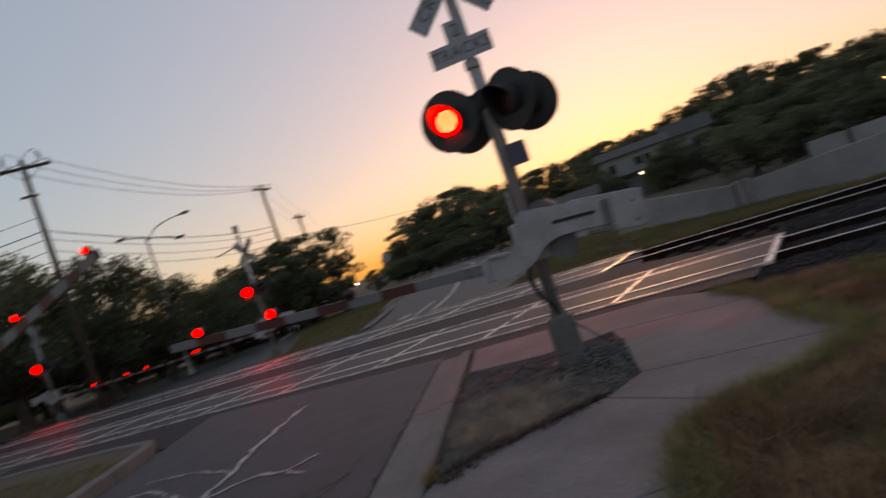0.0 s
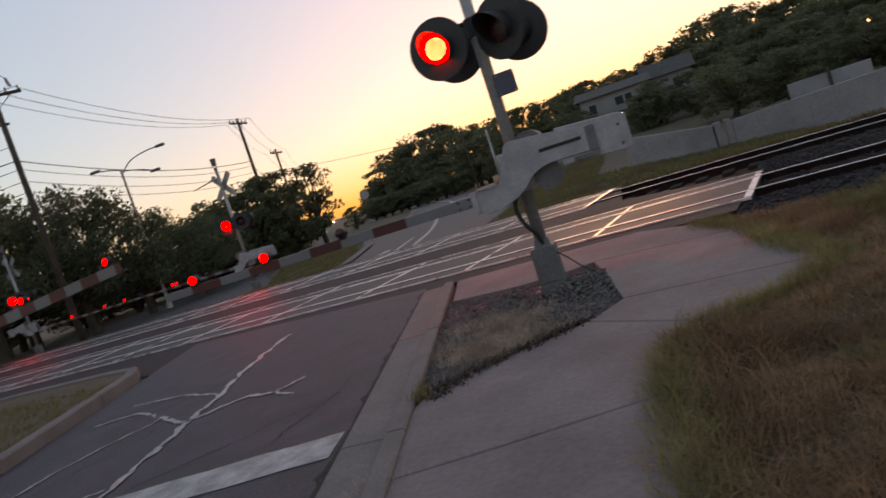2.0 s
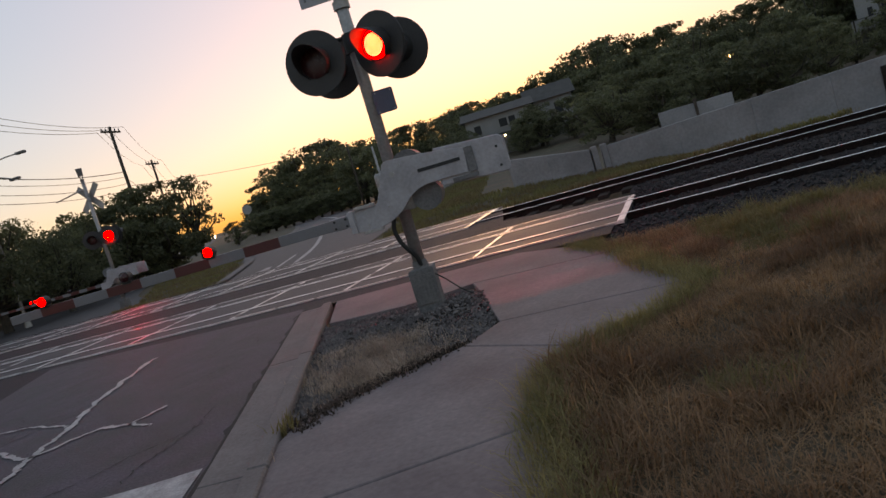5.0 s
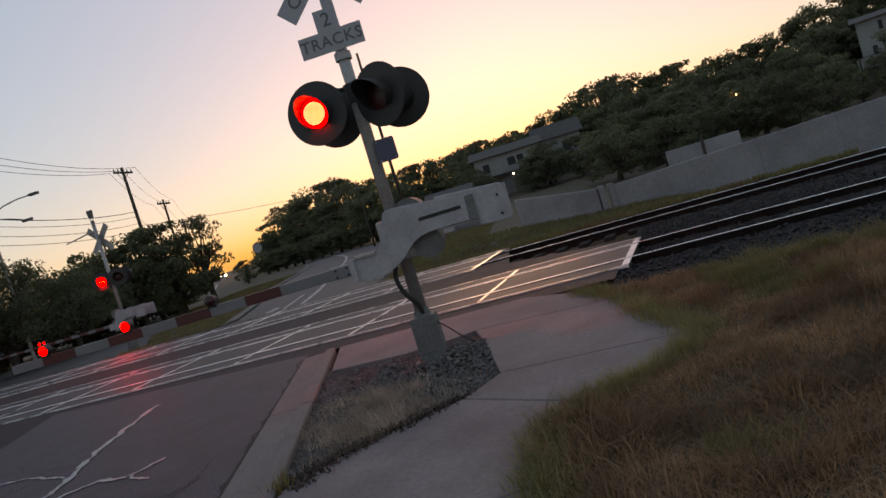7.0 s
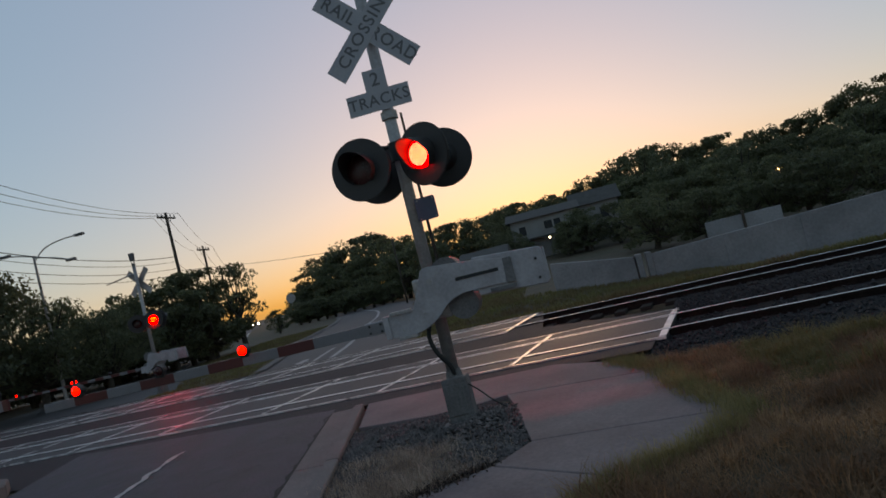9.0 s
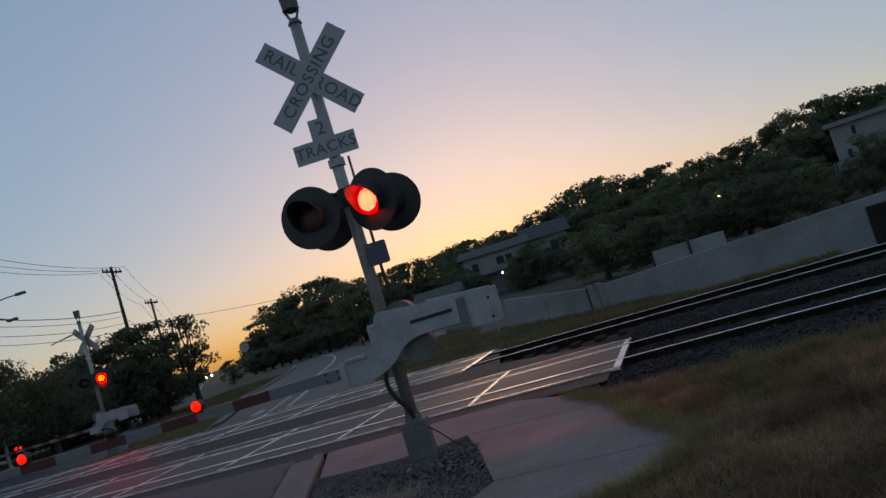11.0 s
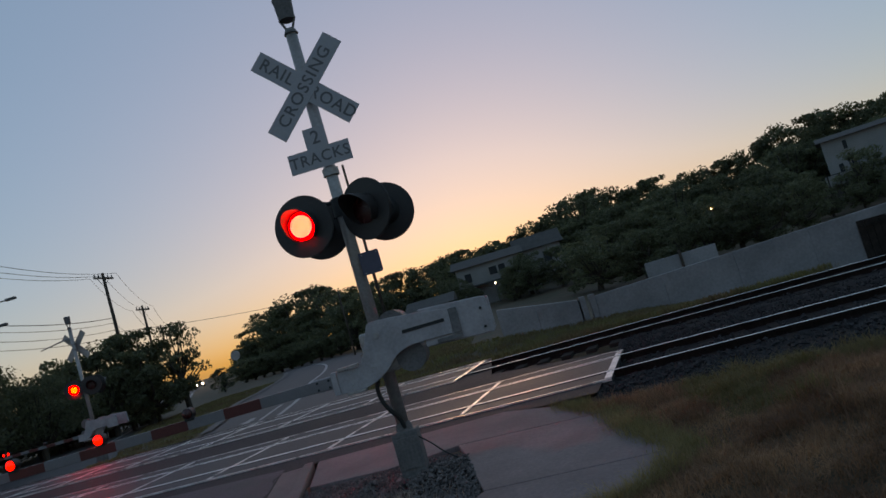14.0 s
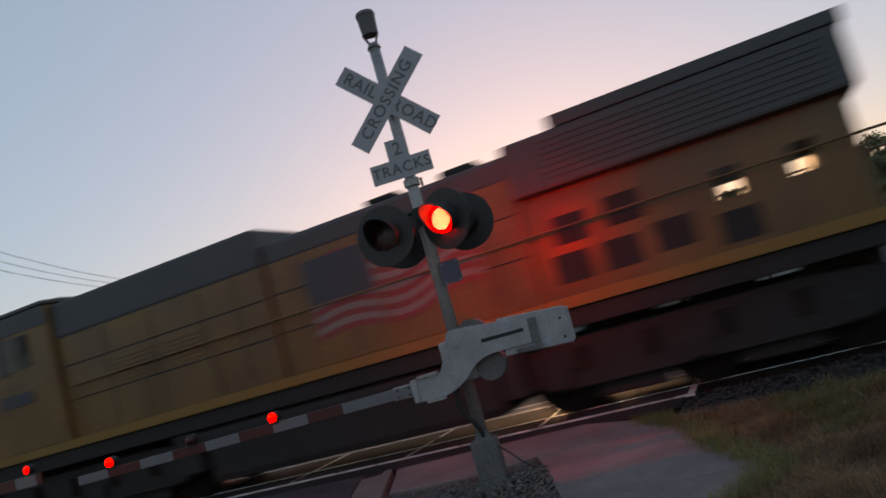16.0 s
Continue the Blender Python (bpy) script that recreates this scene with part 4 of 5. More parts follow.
for x, y, top in ((22.6, 41.5, 1.95), (24.4, 41.2, 1.8), (26.3, 40.6, 1.9), (28.2, 40.2, 1.95), (30.0, 39.5, 2.0), (31.8, 38.6, 2.0), (29.6, 43.0, 3.6), (-1.7, 47.2, 3.1), (2.3, 47.0, 3.3), (3.3, 47.6, 3.9), (-2.6, 49.0, 3.6), (26.9, 44.9, 4.2), (-0.9, 46.5, 2.3), (3.6, 46.2, 3.2), (1.9, 45.5, 2.4), (5.6, 46.0, 3.6), (35.0, 54, 3.6), (37.2, 54, 3.9), (39.5, 53, 5.4)):
    tree(HILL[int(x) % 4], x, y, top, 6.0, x * 50, 1.2)
tree(LIGHT[0], 10.2, 60.5, 7.6, 6.0, 80, 1.0, "pale sparse tree on the hillside")
tree(LIGHT[1], 8.0, 61, 6.2, 6.0, 10, 1.0, "pale sparse tree on the hillside")

# ---------------------------------------------------------------- wall and houses on the hillside
wall = tagged(empty("wall_north"), "long grey concrete retaining wall below the hillside", kind="structure")


def wall_run(pts, thick=0.25):
    for (xa, ya, za), (xb, yb, zb) in zip(pts, pts[1:]):
        d = Vector((xb - xa, yb - ya, 0)).normalized()
        nn = Vector((-d.y, d.x, 0)) * thick
        b = bmesh.new()
        lo = [b.verts.new(p) for p in ((xa, ya, -2), (xb, yb, -2), (xb + nn.x, yb + nn.y, -2), (xa + nn.x, ya + nn.y, -2))]
        hi = [b.verts.new(p) for p in ((xa, ya, za), (xb, yb, zb), (xb + nn.x, yb + nn.y, zb), (xa + nn.x, ya + nn.y, za))]
        b.faces.new(lo[::-1]), b.faces.new(hi)
        for k in range(4):
            b.faces.new((lo[k], lo[(k + 1) % 4], hi[(k + 1) % 4], hi[k]))
        bmesh.ops.bevel(b, geom=b.edges[:], offset=0.015, segments=1, affect="EDGES")
        part("wall_panel", b, WALLCON, wall)


def wall_line(pts):
    wall_run([(*along(s, d), z) for s, d, z in pts])


wall_line([(-3.45, 20, 0.93), (-2.0, 20, 0.7), (-0.45, 20, 0.47)])
wall_line([(0.15, 20, 0.45)] + [(0.15 + 2.44 * i, 20, 0.45 + min(0.7, 0.08 * i)) for i in range(1, 24)])
for ss in (-0.4, -0.05):
    px, py = along(ss, 20)
    part("pier", box(px, px + 0.2, py - 0.1, py + 0.35, -2, 0.54, 0.02), WALLCON, wall)
gx_, gy_ = along(9.35, 19.985)
gate_wall = tagged(empty("gate", pose(gx_, gy_, 0, 0, 0, -SKEW)), "dark closed timber gate in the grey wall", "gate")
for k in range(4):
    part("board", box(-0.45 + 0.225 * k, -0.235 + 0.225 * k, -0.05, 0.0, -1.1, 0.45, 0.006), TIE, gate_wall)
part("gate_rail", box(-0.45, 0.44, -0.09, -0.05, 0.2, 0.3, 0.006), TIE, gate_wall)
wall2 = tagged(empty("wall_terrace"), "pale block terrace wall higher on the slope", kind="structure")
for xx in (8.1, 9.85):
    part("wall_panel", box(xx, xx + 1.65, 28.6, 28.8, -1.2, 0.86, 0.02), WALLCON, wall2)
part("post", box(9.74, 9.85, 28.5, 28.7, -1.2, 1.05, 0.01), WOODPOLE, wall2)


def house(x, y, w, d, z0, h, rz, windows, label, roof_h=1.2, gable=False):
    e = tagged(empty("house", pose(x, y, z0, 0, 0, rz)), label, "house", "houses on the hill")
    base = box(-w / 2, w / 2, 0, d, -2.5, h, 0.0)
    wl = part("wall", base, HOUSE, e, "pale siding wall")
    rf = bmesh.new()
    o = 0.35
    pts = [(-w / 2 - o, -o, h), (w / 2 + o, -o, h), (w / 2 + o, d + o, h), (-w / 2 - o, d + o, h), (-w / 2 - o, d / 2, h + roof_h), (w / 2 + o, d / 2, h + roof_h)]
    if gable:
        pts[4:] = [(0, -o, h + roof_h), (0, d + o, h + roof_h)]
    v = [rf.verts.new(p) for p in pts]
    for f in ((0, 4, 5, 3), (1, 2, 5, 4), (0, 1, 4), (2, 3, 5), (3, 2, 1, 0)) if gable else ((0, 1, 5, 4), (2, 3, 4, 5), (0, 4, 3), (1, 2, 5), (3, 2, 1, 0)):
        rf.faces.new([v[k] for k in f])
    part("roof", rf, ROOF, e, "dark shingle gable roof")
    for wx, wz, ww, wh in windows:
        win = part("window", box(wx - ww / 2 - 0.06, wx + ww / 2 + 0.06, -0.05, 0.02, wz - wh / 2 - 0.06, wz + wh / 2 + 0.06), HOUSE, e)
        part("pane", box(wx - ww / 2, wx + ww / 2, -0.06, -0.045, wz - wh / 2, wz + wh / 2), BLACK, win)
    return e


pale_house = house(0.7, 50.5, 5.1, 5, 1.25, 2.75, 0, [(-1.7, 1.9, 0.5, 0.7), (0.3, 2.0, 0.6, 0.6), (1.0, 2.0, 0.5, 0.6), (-1.5, 0.55, 0.9, 0.8), (1.2, 0.6, 1.3, 0.7)], "pale two storey house half hidden by trees", 0.7)
balcony = part("balcony", box(-2.6, 2.3, -0.75, 0, 1.15, 1.25, 0.01), ROOF, pale_house, "dark narrow balcony along the front")
part("balcony_rail", box(-2.6, 2.3, -0.75, -0.71, 1.5, 1.56), HOUSE, balcony)
for bx in (-2.6, -1.4, -0.2, 1.0, 2.26):
    part("balcony_post", box(bx, bx + 0.05, -0.75, -0.71, -1.0, 1.5), HOUSE, balcony)
house(5.0, 53.5, 3.4, 4, 1.6, 2.5, 0, [(0.5, 1.6, 0.6, 0.8)], "pale house behind trees on the slope")
house(-3.5, 40.8, 2.6, 4, 0.7, 1.15, 0, [(0.1, 0.55, 1.7, 0.7)], "low pale garage with a wide dark door", 0.6)
white_house = house(29.3, 47.4, 6.4, 5, 2.67, 2.55, -24, [(-1.72, 1.95, 0.26, 0.62), (-2.35, 0.4, 0.3, 0.6), (-1.5, 0.45, 0.28, 0.6), (1.9, 1.7, 0.4, 0.6)], "white two storey house high on the wooded hill", 0.5)
deck = part("deck", box(-3.6, 3.6, -1.3, 0, -0.12, 0.02, 0.01), HOUSE, white_house, "pale raised deck with a solid front")
part("deck_front", box(-3.6, 3.6, -1.36, -1.3, -0.7, 0.04, 0.01), HOUSE, deck)
part("deck_rail", box(-3.6, 3.6, -1.37, -1.32, 0.05, 0.1), ROOF, deck)
for bx in (-3.5, -2.75, 0.2, 3.4):
    part("deck_post", box(bx, bx + 0.1, -1.37, -1.28, -3.0, 0.1), WOODPOLE, deck)


def yard_lamp(x, y, z, mat_, r=0.08, label="small lit lamp on a post among the trees"):
    e = tagged(empty("yard_lamp", pose(x, y, z)), label, "lamp", "lamps on the hillside")
    part("post", tube((0, 0.08, land(x, y) - z - 0.2), (0, 0.08, 0.05), 0.04, 0.03, 8), BASE_METAL, e)
    b = bmesh.new()
    bmesh.ops.create_uvsphere(b, u_segments=10, v_segments=8, radius=r)
    part("globe", b, mat_, e, "glowing globe")
    part("cap", tube((0, 0, r * 0.8), (0, 0, r * 1.2), r, r * 0.4, 10), BASE_METAL, e)


yard_lamp(0.9, 48.5, 2.25, HEADLAMP, 0.08)
yard_lamp(7.7, 45.0, 2.2, PORCH_LIGHT)
yard_lamp(16.4, 44.5, 2.85, PORCH_LIGHT)

# ---------------------------------------------------------------- poles, wires, street lamp


def utility_pole(x, y, top, arm=True, r=0.16, yaw=0.0, extras=False, wood=WOODPOLE, label="tall wooden utility pole with crossarm and insulators"):
    e = tagged(empty("utility_pole", pose(x, y, land(x, y), 0, 0, yaw)), label, "utility pole", "utility poles")
    h = top - land(x, y)
    part("pole", tube((0, 0, -0.3), (0, 0, h), r, r * 0.65, 12), wood, e, smooth=True)
    if arm:
        ca = part("crossarm", box(-1.15, 1.15, -0.06, 0.06, h - 0.45, h - 0.32, 0.01), WOODPOLE, e)
        for sx in (-1.05, -0.55, 0.55, 1.05):
            part("insulator", tube((sx, 0, h - 0.32), (sx, 0, h - 0.12), 0.05, 0.035, 8), BASE_METAL, ca)
        for sx in (-1, 1):
            part("brace", tube((sx * 0.7, 0.05, h - 0.42), (0, 0.1, h - 1.0), 0.02, 0.02, 6), GALV, e)
    if extras:
        for sx in (-0.7, 0.7):
            part("cutout", tube((sx, -0.12, h + 0.25), (sx * 1.15, -0.12, h - 0.15), 0.05, 0.05, 8), BASE_METAL, e)
            part("jumper", bent(sweep([(sx, 0, h - 0.12), (sx * 0.9, -0.1, h + 0.35), (sx * 0.5, -0.05, h + 0.3), (0, 0, h)], 4), 0.015, 6), WIRE, e)
        part("lower_arm", box(-0.5, 0.25, -0.05, 0.05, h - 1.75, h - 1.65, 0.01), WOODPOLE, e)
    return e


P1, P2, P3, P4 = (-24.2, 20.2, 11.60), (-26.4, 45.4, 11.07), (-31.1, 59.9, 9.68), (-38.5, 78.6, 9.07)
utility_pole(*P1, r=0.17, yaw=40, extras=True)
utility_pole(*P2, yaw=85)
utility_pole(*P3, yaw=88, r=0.14)
utility_pole(*P4, yaw=88, r=0.14)
utility_pole(-7.6, 41.5, 3.95, arm=False, r=0.1, wood=GALV, label="slim pale pole beside the curving road")
utility_pole(-14.3, 65.5, 6.2, arm=False, r=0.1, label="dark pole standing among hillside trees")
utility_pole(-5.75, 36.65, 11.5, arm=False, r=0.11, label="slim dark pole behind the crossing signal")


def wires(spans, label, material=WIRE):
    for a, b, sag, r in spans:
        cu = bpy.data.curves.new("overhead_wire", "CURVE")
        cu.dimensions, cu.bevel_depth, cu.bevel_resolution = "3D", r, 0
        sp = cu.splines.new("POLY")
        sp.points.add(15)
        for k in range(16):
            t = k / 15
            p = Vector(a).lerp(Vector(b), t)
            sp.points[k].co = (p.x, p.y, p.z - 4 * sag * t * (1 - t), 1)
        cu.materials.append(material)
        tagged(new("overhead_wire", cu), label, "overhead wire", "overhead wires")


span = []
PL = (-70, 6, 12.5)
for k, dx in enumerate((-1.0, 0.0, 1.0)):
    span.append(((P1[0] + dx * 0.7, P1[1] + dx * 0.6, 11.45), (P2[0] + dx * 0.8, P2[1] + dx * 0.4, 10.85), 0.7, 0.016))
    span.append(((P1[0] + dx * 0.7, P1[1] + dx * 0.6, 11.45), (PL[0] + dx, PL[1] + dx, 11.6), 0.8, 0.016))
    span.append(((P2[0] + dx * 0.8, P2[1] + dx * 0.4, 10.85), (P3[0] + dx * 0.8, P3[1] + dx * 0.4, 9.4), 0.5, 0.014))
    span.append(((P3[0] + dx * 0.8, P3[1] + dx * 0.4, 9.4), (P4[0] + dx * 0.8, P4[1] + dx * 0.4, 8.8), 0.5, 0.014))
for k, z in enumerate((8.25, 7.85, 7.3, 6.8)):
    span.append(((P1[0], P1[1], z), (P2[0], P2[1], z * 0.93), 0.6, 0.024 if k == 0 else 0.016))
    span.append(((P1[0], P1[1], z), (PL[0], PL[1], z + 0.2 - 0.35 * k), 0.5, 0.024 if k == 0 else 0.016))
span.append(((P2[0], P2[1], 7.2), (P3[0], P3[1], 6.8), 0.5, 0.016))
span.append(((P2[0], P2[1], 6.6), (-4, 72, 6.6), 0.9, 0.016))
span.append(((P1[0], P1[1], 8.9), (PL[0], PL[1], 9.2), 0.4, 0.014))
wires(span, "thin black overhead wire between poles")
span2 = [((-1.3, 51.0, 2.0), (7.7, 45.0, 2.35), 0.02, 0.02)]
wires(span2, "thin pale wire along the slope", GALV)

lamp = tagged(empty("street_lamp", pose(-25.3, 28.4, land(-25.3, 28.4))), "tall street lamp with curved mast arms, unlit", "street lamp")
part("pole", tube((0, 0, 0), (0, 0, 8.1), 0.10, 0.06, 12), GALV, lamp)
part("base", tube((0, 0, 0), (0, 0, 0.35), 0.2, 0.16, 12), GALV, lamp)
for pts in ([(0, 0, 7.8), (0.5, 0.35, 8.4), (1.2, 0.85, 8.7), (1.95, 1.3, 8.8)], [(0, 0, 8.05), (-0.5, -0.35, 8.2), (-1.05, -0.75, 8.3)], [(0, 0, 8.0), (0.8, 0.55, 7.8), (1.4, 0.95, 7.55)]):
    a = part("mast_arm", bent(sweep(pts, 5), 0.035, 8), GALV, lamp)
    p = pts[-1]
    part("luminaire", box(p[0] - 0.25, p[0] + 0.3, p[1] - 0.1, p[1] + 0.12, p[2] - 0.07, p[2] + 0.07, 0.03), BASE_METAL, a, "flat lamp head")

warn = tagged(empty("warning_sign", pose(-35.8, 92.2, land(-35.8, 92.2), 0, 0, 15)), "round traffic sign on a post by the far road", "traffic sign")
SIGN_Z = 3.36 - land(-35.8, 92.2)
part("post", tube((0, 0, -0.1), (0, 0, SIGN_Z + 0.5), 0.05, 0.05, 8), GALV, warn)
part("panel", disc_bm(0.64, -0.08, -0.055, 0, SIGN_Z), GALV, warn)


def car(m, label):
    c = tagged(empty("car", m), label, "car")
    b = plate([(-0.9, 0.25), (0.9, 0.25), (0.92, 0.8), (0.75, 0.95), (0.62, 1.42), (-0.62, 1.42), (-0.75, 0.95), (-0.92, 0.8)], 4.3, "y", 0.0, 0.06)
    part("body", b, CARPAINT, c)
    part("windscreen", plate([(-0.62, 0.98), (0.62, 0.98), (0.54, 1.36), (-0.54, 1.36)], 0.02, "y", -0.015), GLASS_DARK, c)
    for sx in (-1, 1):
        part("headlight", disc_bm(0.2, -0.06, 0.02, sx * 0.66, 0.68, 14), CAR_LAMP, c, "lit headlight")
        for yy in (0.8, 3.4):
            part("wheel", tube((sx * 0.72, yy, 0.32), (sx * 0.93, yy, 0.32), 0.32, 0.32, 16), RUBBER, c)
    return c


far_car = car(pose(-35.5, 84, land(-35.5, 84)), "dark car with lit headlights coming up the far road")

# the burning marker on the near boom, which alternates between two of its cases
near_arm = [o for o in near_signal.children if o.name.startswith("gate_arm")][0]
arm_lit = part("lit_marker", lens_bm(0, 0, -0.006, 0.051, -1), LAMP_SMALL, near_arm, "burning red marker light")
arm_lit.location = (-3.01 - PIVOT[0], -0.352, 1.153 + 0.06 * 0.82 + 0.075 - PIVOT[1])

# ---------------------------------------------------------------- locomotive


def build_locomotive():
    e = tagged(empty("locomotive", pose(40, 4.5, 0.022)), "yellow and grey freight locomotive with a waving flag decal", "locomotive")
    L = 18.6
    fr = part("underframe", box(0.6, L - 0.4, -1.45, 1.45, 1.22, 1.5, 0.02), LOCO_UNDER, e)
    for s in (-1, 1):
        part("sill_stripe", box(0.3, L - 0.2, s * 1.50 - 0.02, s * 1.50 + 0.02, 1.50, 1.66, 0.005), LOCO_SILL, fr, "bright yellow sill stripe")
    part("walkway", box(0.3, L - 0.2, -1.49, 1.49, 1.5, 1.62, 0.01), LOCO_GREY, e)
    part("fuel_tank", box(6.4, 11.7, -1.3, 1.3, 0.24, 1.22, 0.12), LOCO_UNDER, e)
    for s in (-1, 1):
        for bx0, bx1, bz in ((5.9, 6.35, 0.5), (11.75, 12.1, 0.45)):
            part("equipment_box", box(bx0, bx1, s * 1.25 - 0.18, s * 1.25 + 0.18, bz, 1.2, 0.03), LOCO_UNDER, e, "dark grimy equipment box")
    part("air_reservoir", tube((6.2, -1.25, 1.05), (11.6, -1.25, 1.05), 0.17, 0.17, 14), LOCO_UNDER, e)
    # pilot and plow
    part("pilot", box(0.05, 0.55, -1.45, 1.45, 0.35, 1.6, 0.04), LOCO_UNDER, e)
    part("plow", plate([(-0.25, 0.2), (0.2, 0.2), (0.2, 1.0), (0.05, 1.0)], 2.8, "y", -1.4, 0.02), LOCO_UNDER, e)
    part("coupler", box(-0.65, 0.2, -0.15, 0.15, 0.75, 1.05, 0.04), LOCO_UNDER, e)
    for s in (-1, 1):
        for i in range(4):
            part("step", box(0.5, 0.95, s * 1.5 - 0.12, s * 1.5 + 0.0, 0.4 + 0.3 * i, 0.44 + 0.3 * i), LOCO_UNDER, e)
        d = part("ditch_light", disc_bm(0.1, -0.02, 0.03, 0, 0, 16), NUMBERLAMP, e, "lit ditch light")
        d.rotation_euler, d.location = (0, 0, radians(-90)), (0.0, s * 1.05, 1.28)
    # nose
    nose = plate([(-0.35, 1.55), (1.35, 1.55), (1.35, 3.32), (0.0, 3.08), (-0.29, 2.82)], 2.3, "y", -1.15, 0.06)
    n = part("nose", nose, LOCO_YELLOW, e, "yellow sloped nose")
    part("nose_top", plate([(0.0, 3.09), (1.35, 3.335), (1.35, 3.36), (0.0, 3.115)], 2.1, "y", -1.05), LOCO_GREY, n)
    part("nose_door", box(-0.362, -0.33, -0.32, 0.32, 1.65, 2.7, 0.005), LOCO_YELLOW, n)
    part("number_board", box(1.05, 1.3, -1.18, -1.10, 3.1, 3.24, 0.01), NUMBERLAMP, n, "amber lit board")
    part("number_board", box(1.05, 1.3, 1.10, 1.18, 3.1, 3.24, 0.01), NUMBERLAMP, n)
    # cab
    cab = part("cab", plate([(1.3, 1.62), (3.7, 1.62), (3.7, 4.3), (1.75, 4.3), (1.5, 4.18), (1.3, 3.3)], 2.96, "y", -1.48, 0.05), LOCO_YELLOW, e, "yellow cab with grey roof")
    part("cab_roof", plate([(1.42, 4.14), (1.72, 4.31), (3.72, 4.31), (3.72, 4.37), (1.7, 4.37), (1.36, 4.19)], 3.0, "y", -1.5), LOCO_GREY, cab)
    for s in (-1, 1):
        part("side_window", box(1.75, 2.35, s * 1.485 - 0.01, s * 1.485 + 0.01, 3.22, 3.86, 0.0), GLASS_DARK, cab)
        part("side_window", box(2.5, 3.15, s * 1.485 - 0.01, s * 1.485 + 0.01, 3.22, 3.86, 0.0), GLASS_DARK, cab)
        part("window_frame", box(2.37, 2.48, s * 1.49 - 0.012, s * 1.49 + 0.012, 3.15, 3.93, 0.0), LOCO_GREY, cab)
        part("side_door", box(3.2, 3.66, s * 1.487 - 0.008, s * 1.487 + 0.008, 1.8, 3.75, 0.0), LOCO_YELLOW, cab)
        part("cab_band", box(1.32, 3.7, s * 1.489 - 0.006, s * 1.489 + 0.006, 3.93, 4.28, 0.0), LOCO_GREY, cab)
        part("number_bar", box(2.2, 3.0, s * 1.489 - 0.006, s * 1.489 + 0.006, 2.55, 2.78, 0.0), LOCO_BLUE, cab, "dark bar where the number stands")
        part("windscreen", box(1.36, 1.40, s * 0.6 - 0.42, s * 0.6 + 0.42, 3.45, 4.0, 0.0), GLASS_DARK, cab)
    h = part("head_light", disc_bm(0.11, -0.02, 0.02, 0, 0, 14), GLASS_DARK, cab)
    h.rotation_euler, h.location = (0, 0, radians(-90)), (1.42, 0, 4.14)
    part("roof_unit", box(2.2, 3.1, -0.6, 0.6, 4.37, 4.56, 0.03), LOCO_GREY, cab)
    part("antenna", box(1.7, 2.0, -0.3, 0.3, 4.37, 4.48, 0.02), LOCO_GREY, cab)
    part("horn", tube((3.3, 0.2, 4.48), (3.75, 0.2, 4.5), 0.05, 0.12, 12), LOCO_GREY, cab)
    # hood: inverter house, engine hood, radiator house
    blk = part("equipment_hood", box(3.7, 8.35, -1.36, 1.36, 1.62, 4.18, 0.05), LOCO_YELLOW, e, "yellow body side with grey upper band")
    part("hood_top", box(3.72, 8.36, -1.38, 1.38, 3.55, 4.24, 0.06), LOCO_GREY, blk)
    eng = part("engine_hood", box(8.35, 12.65, -1.3, 1.3, 1.62, 3.82, 0.06), LOCO_YELLOW, e, "yellow engine hood with flag decal")
    part("hood_top", box(8.36, 12.64, -1.31, 1.31, 3.52, 3.93, 0.08), LOCO_GREY, eng)
    part("exhaust", box(11.5, 12.1, -0.9, 0.2, 3.86, 4.12, 0.05), LOCO_UNDER, eng)
    part("roof_fitting", box(10.2, 10.75, -0.9, -0.4, 4.02, 4.1, 0.02), LOCO_UNDER, eng)
    part("fitting_leg", box(10.42, 10.52, -0.7, -0.6, 3.84, 4.04, 0.0), LOCO_UNDER, eng)
    for s in (-1, 1):
        y = s * 1.36
        for i, z in enumerate((2.35, 3.0)):
            part("panel_seam", box(3.75, 8.3, y - 0.008, y + 0.008, z, z + 0.025), LOCO_UNDER, blk)
            part("panel_seam", box(8.4, 12.6, s * 1.30 - 0.008, s * 1.30 + 0.008, z + 0.02, z + 0.045), LOCO_UNDER, eng)
        for x in (4.8, 5.9, 7.0, 7.7):
            part("door_edge", box(x, x + 0.02, y - 0.008, y + 0.008, 1.75, 3.5), LOCO_UNDER, blk)
        for x in (8.9, 9.7, 10.5, 11.3, 12.1):
            part("door_edge", box(x, x + 0.02, s * 1.30 - 0.006, s * 1.30 + 0.006, 1.75, 3.5), LOCO_UNDER, eng)
        for x0, x1, z0, z1 in ((5.0, 5.8, 2.45, 2.95), (6.1, 6.9, 2.45, 2.95)):
            for k in range(6):
                part("louvre", box(x0, x1, y - 0.02, y + 0.02, z0 + k * 0.08, z0 + k * 0.08 + 0.05), LOCO_UNDER if s > 0 else LOCO_YELLOW, blk)
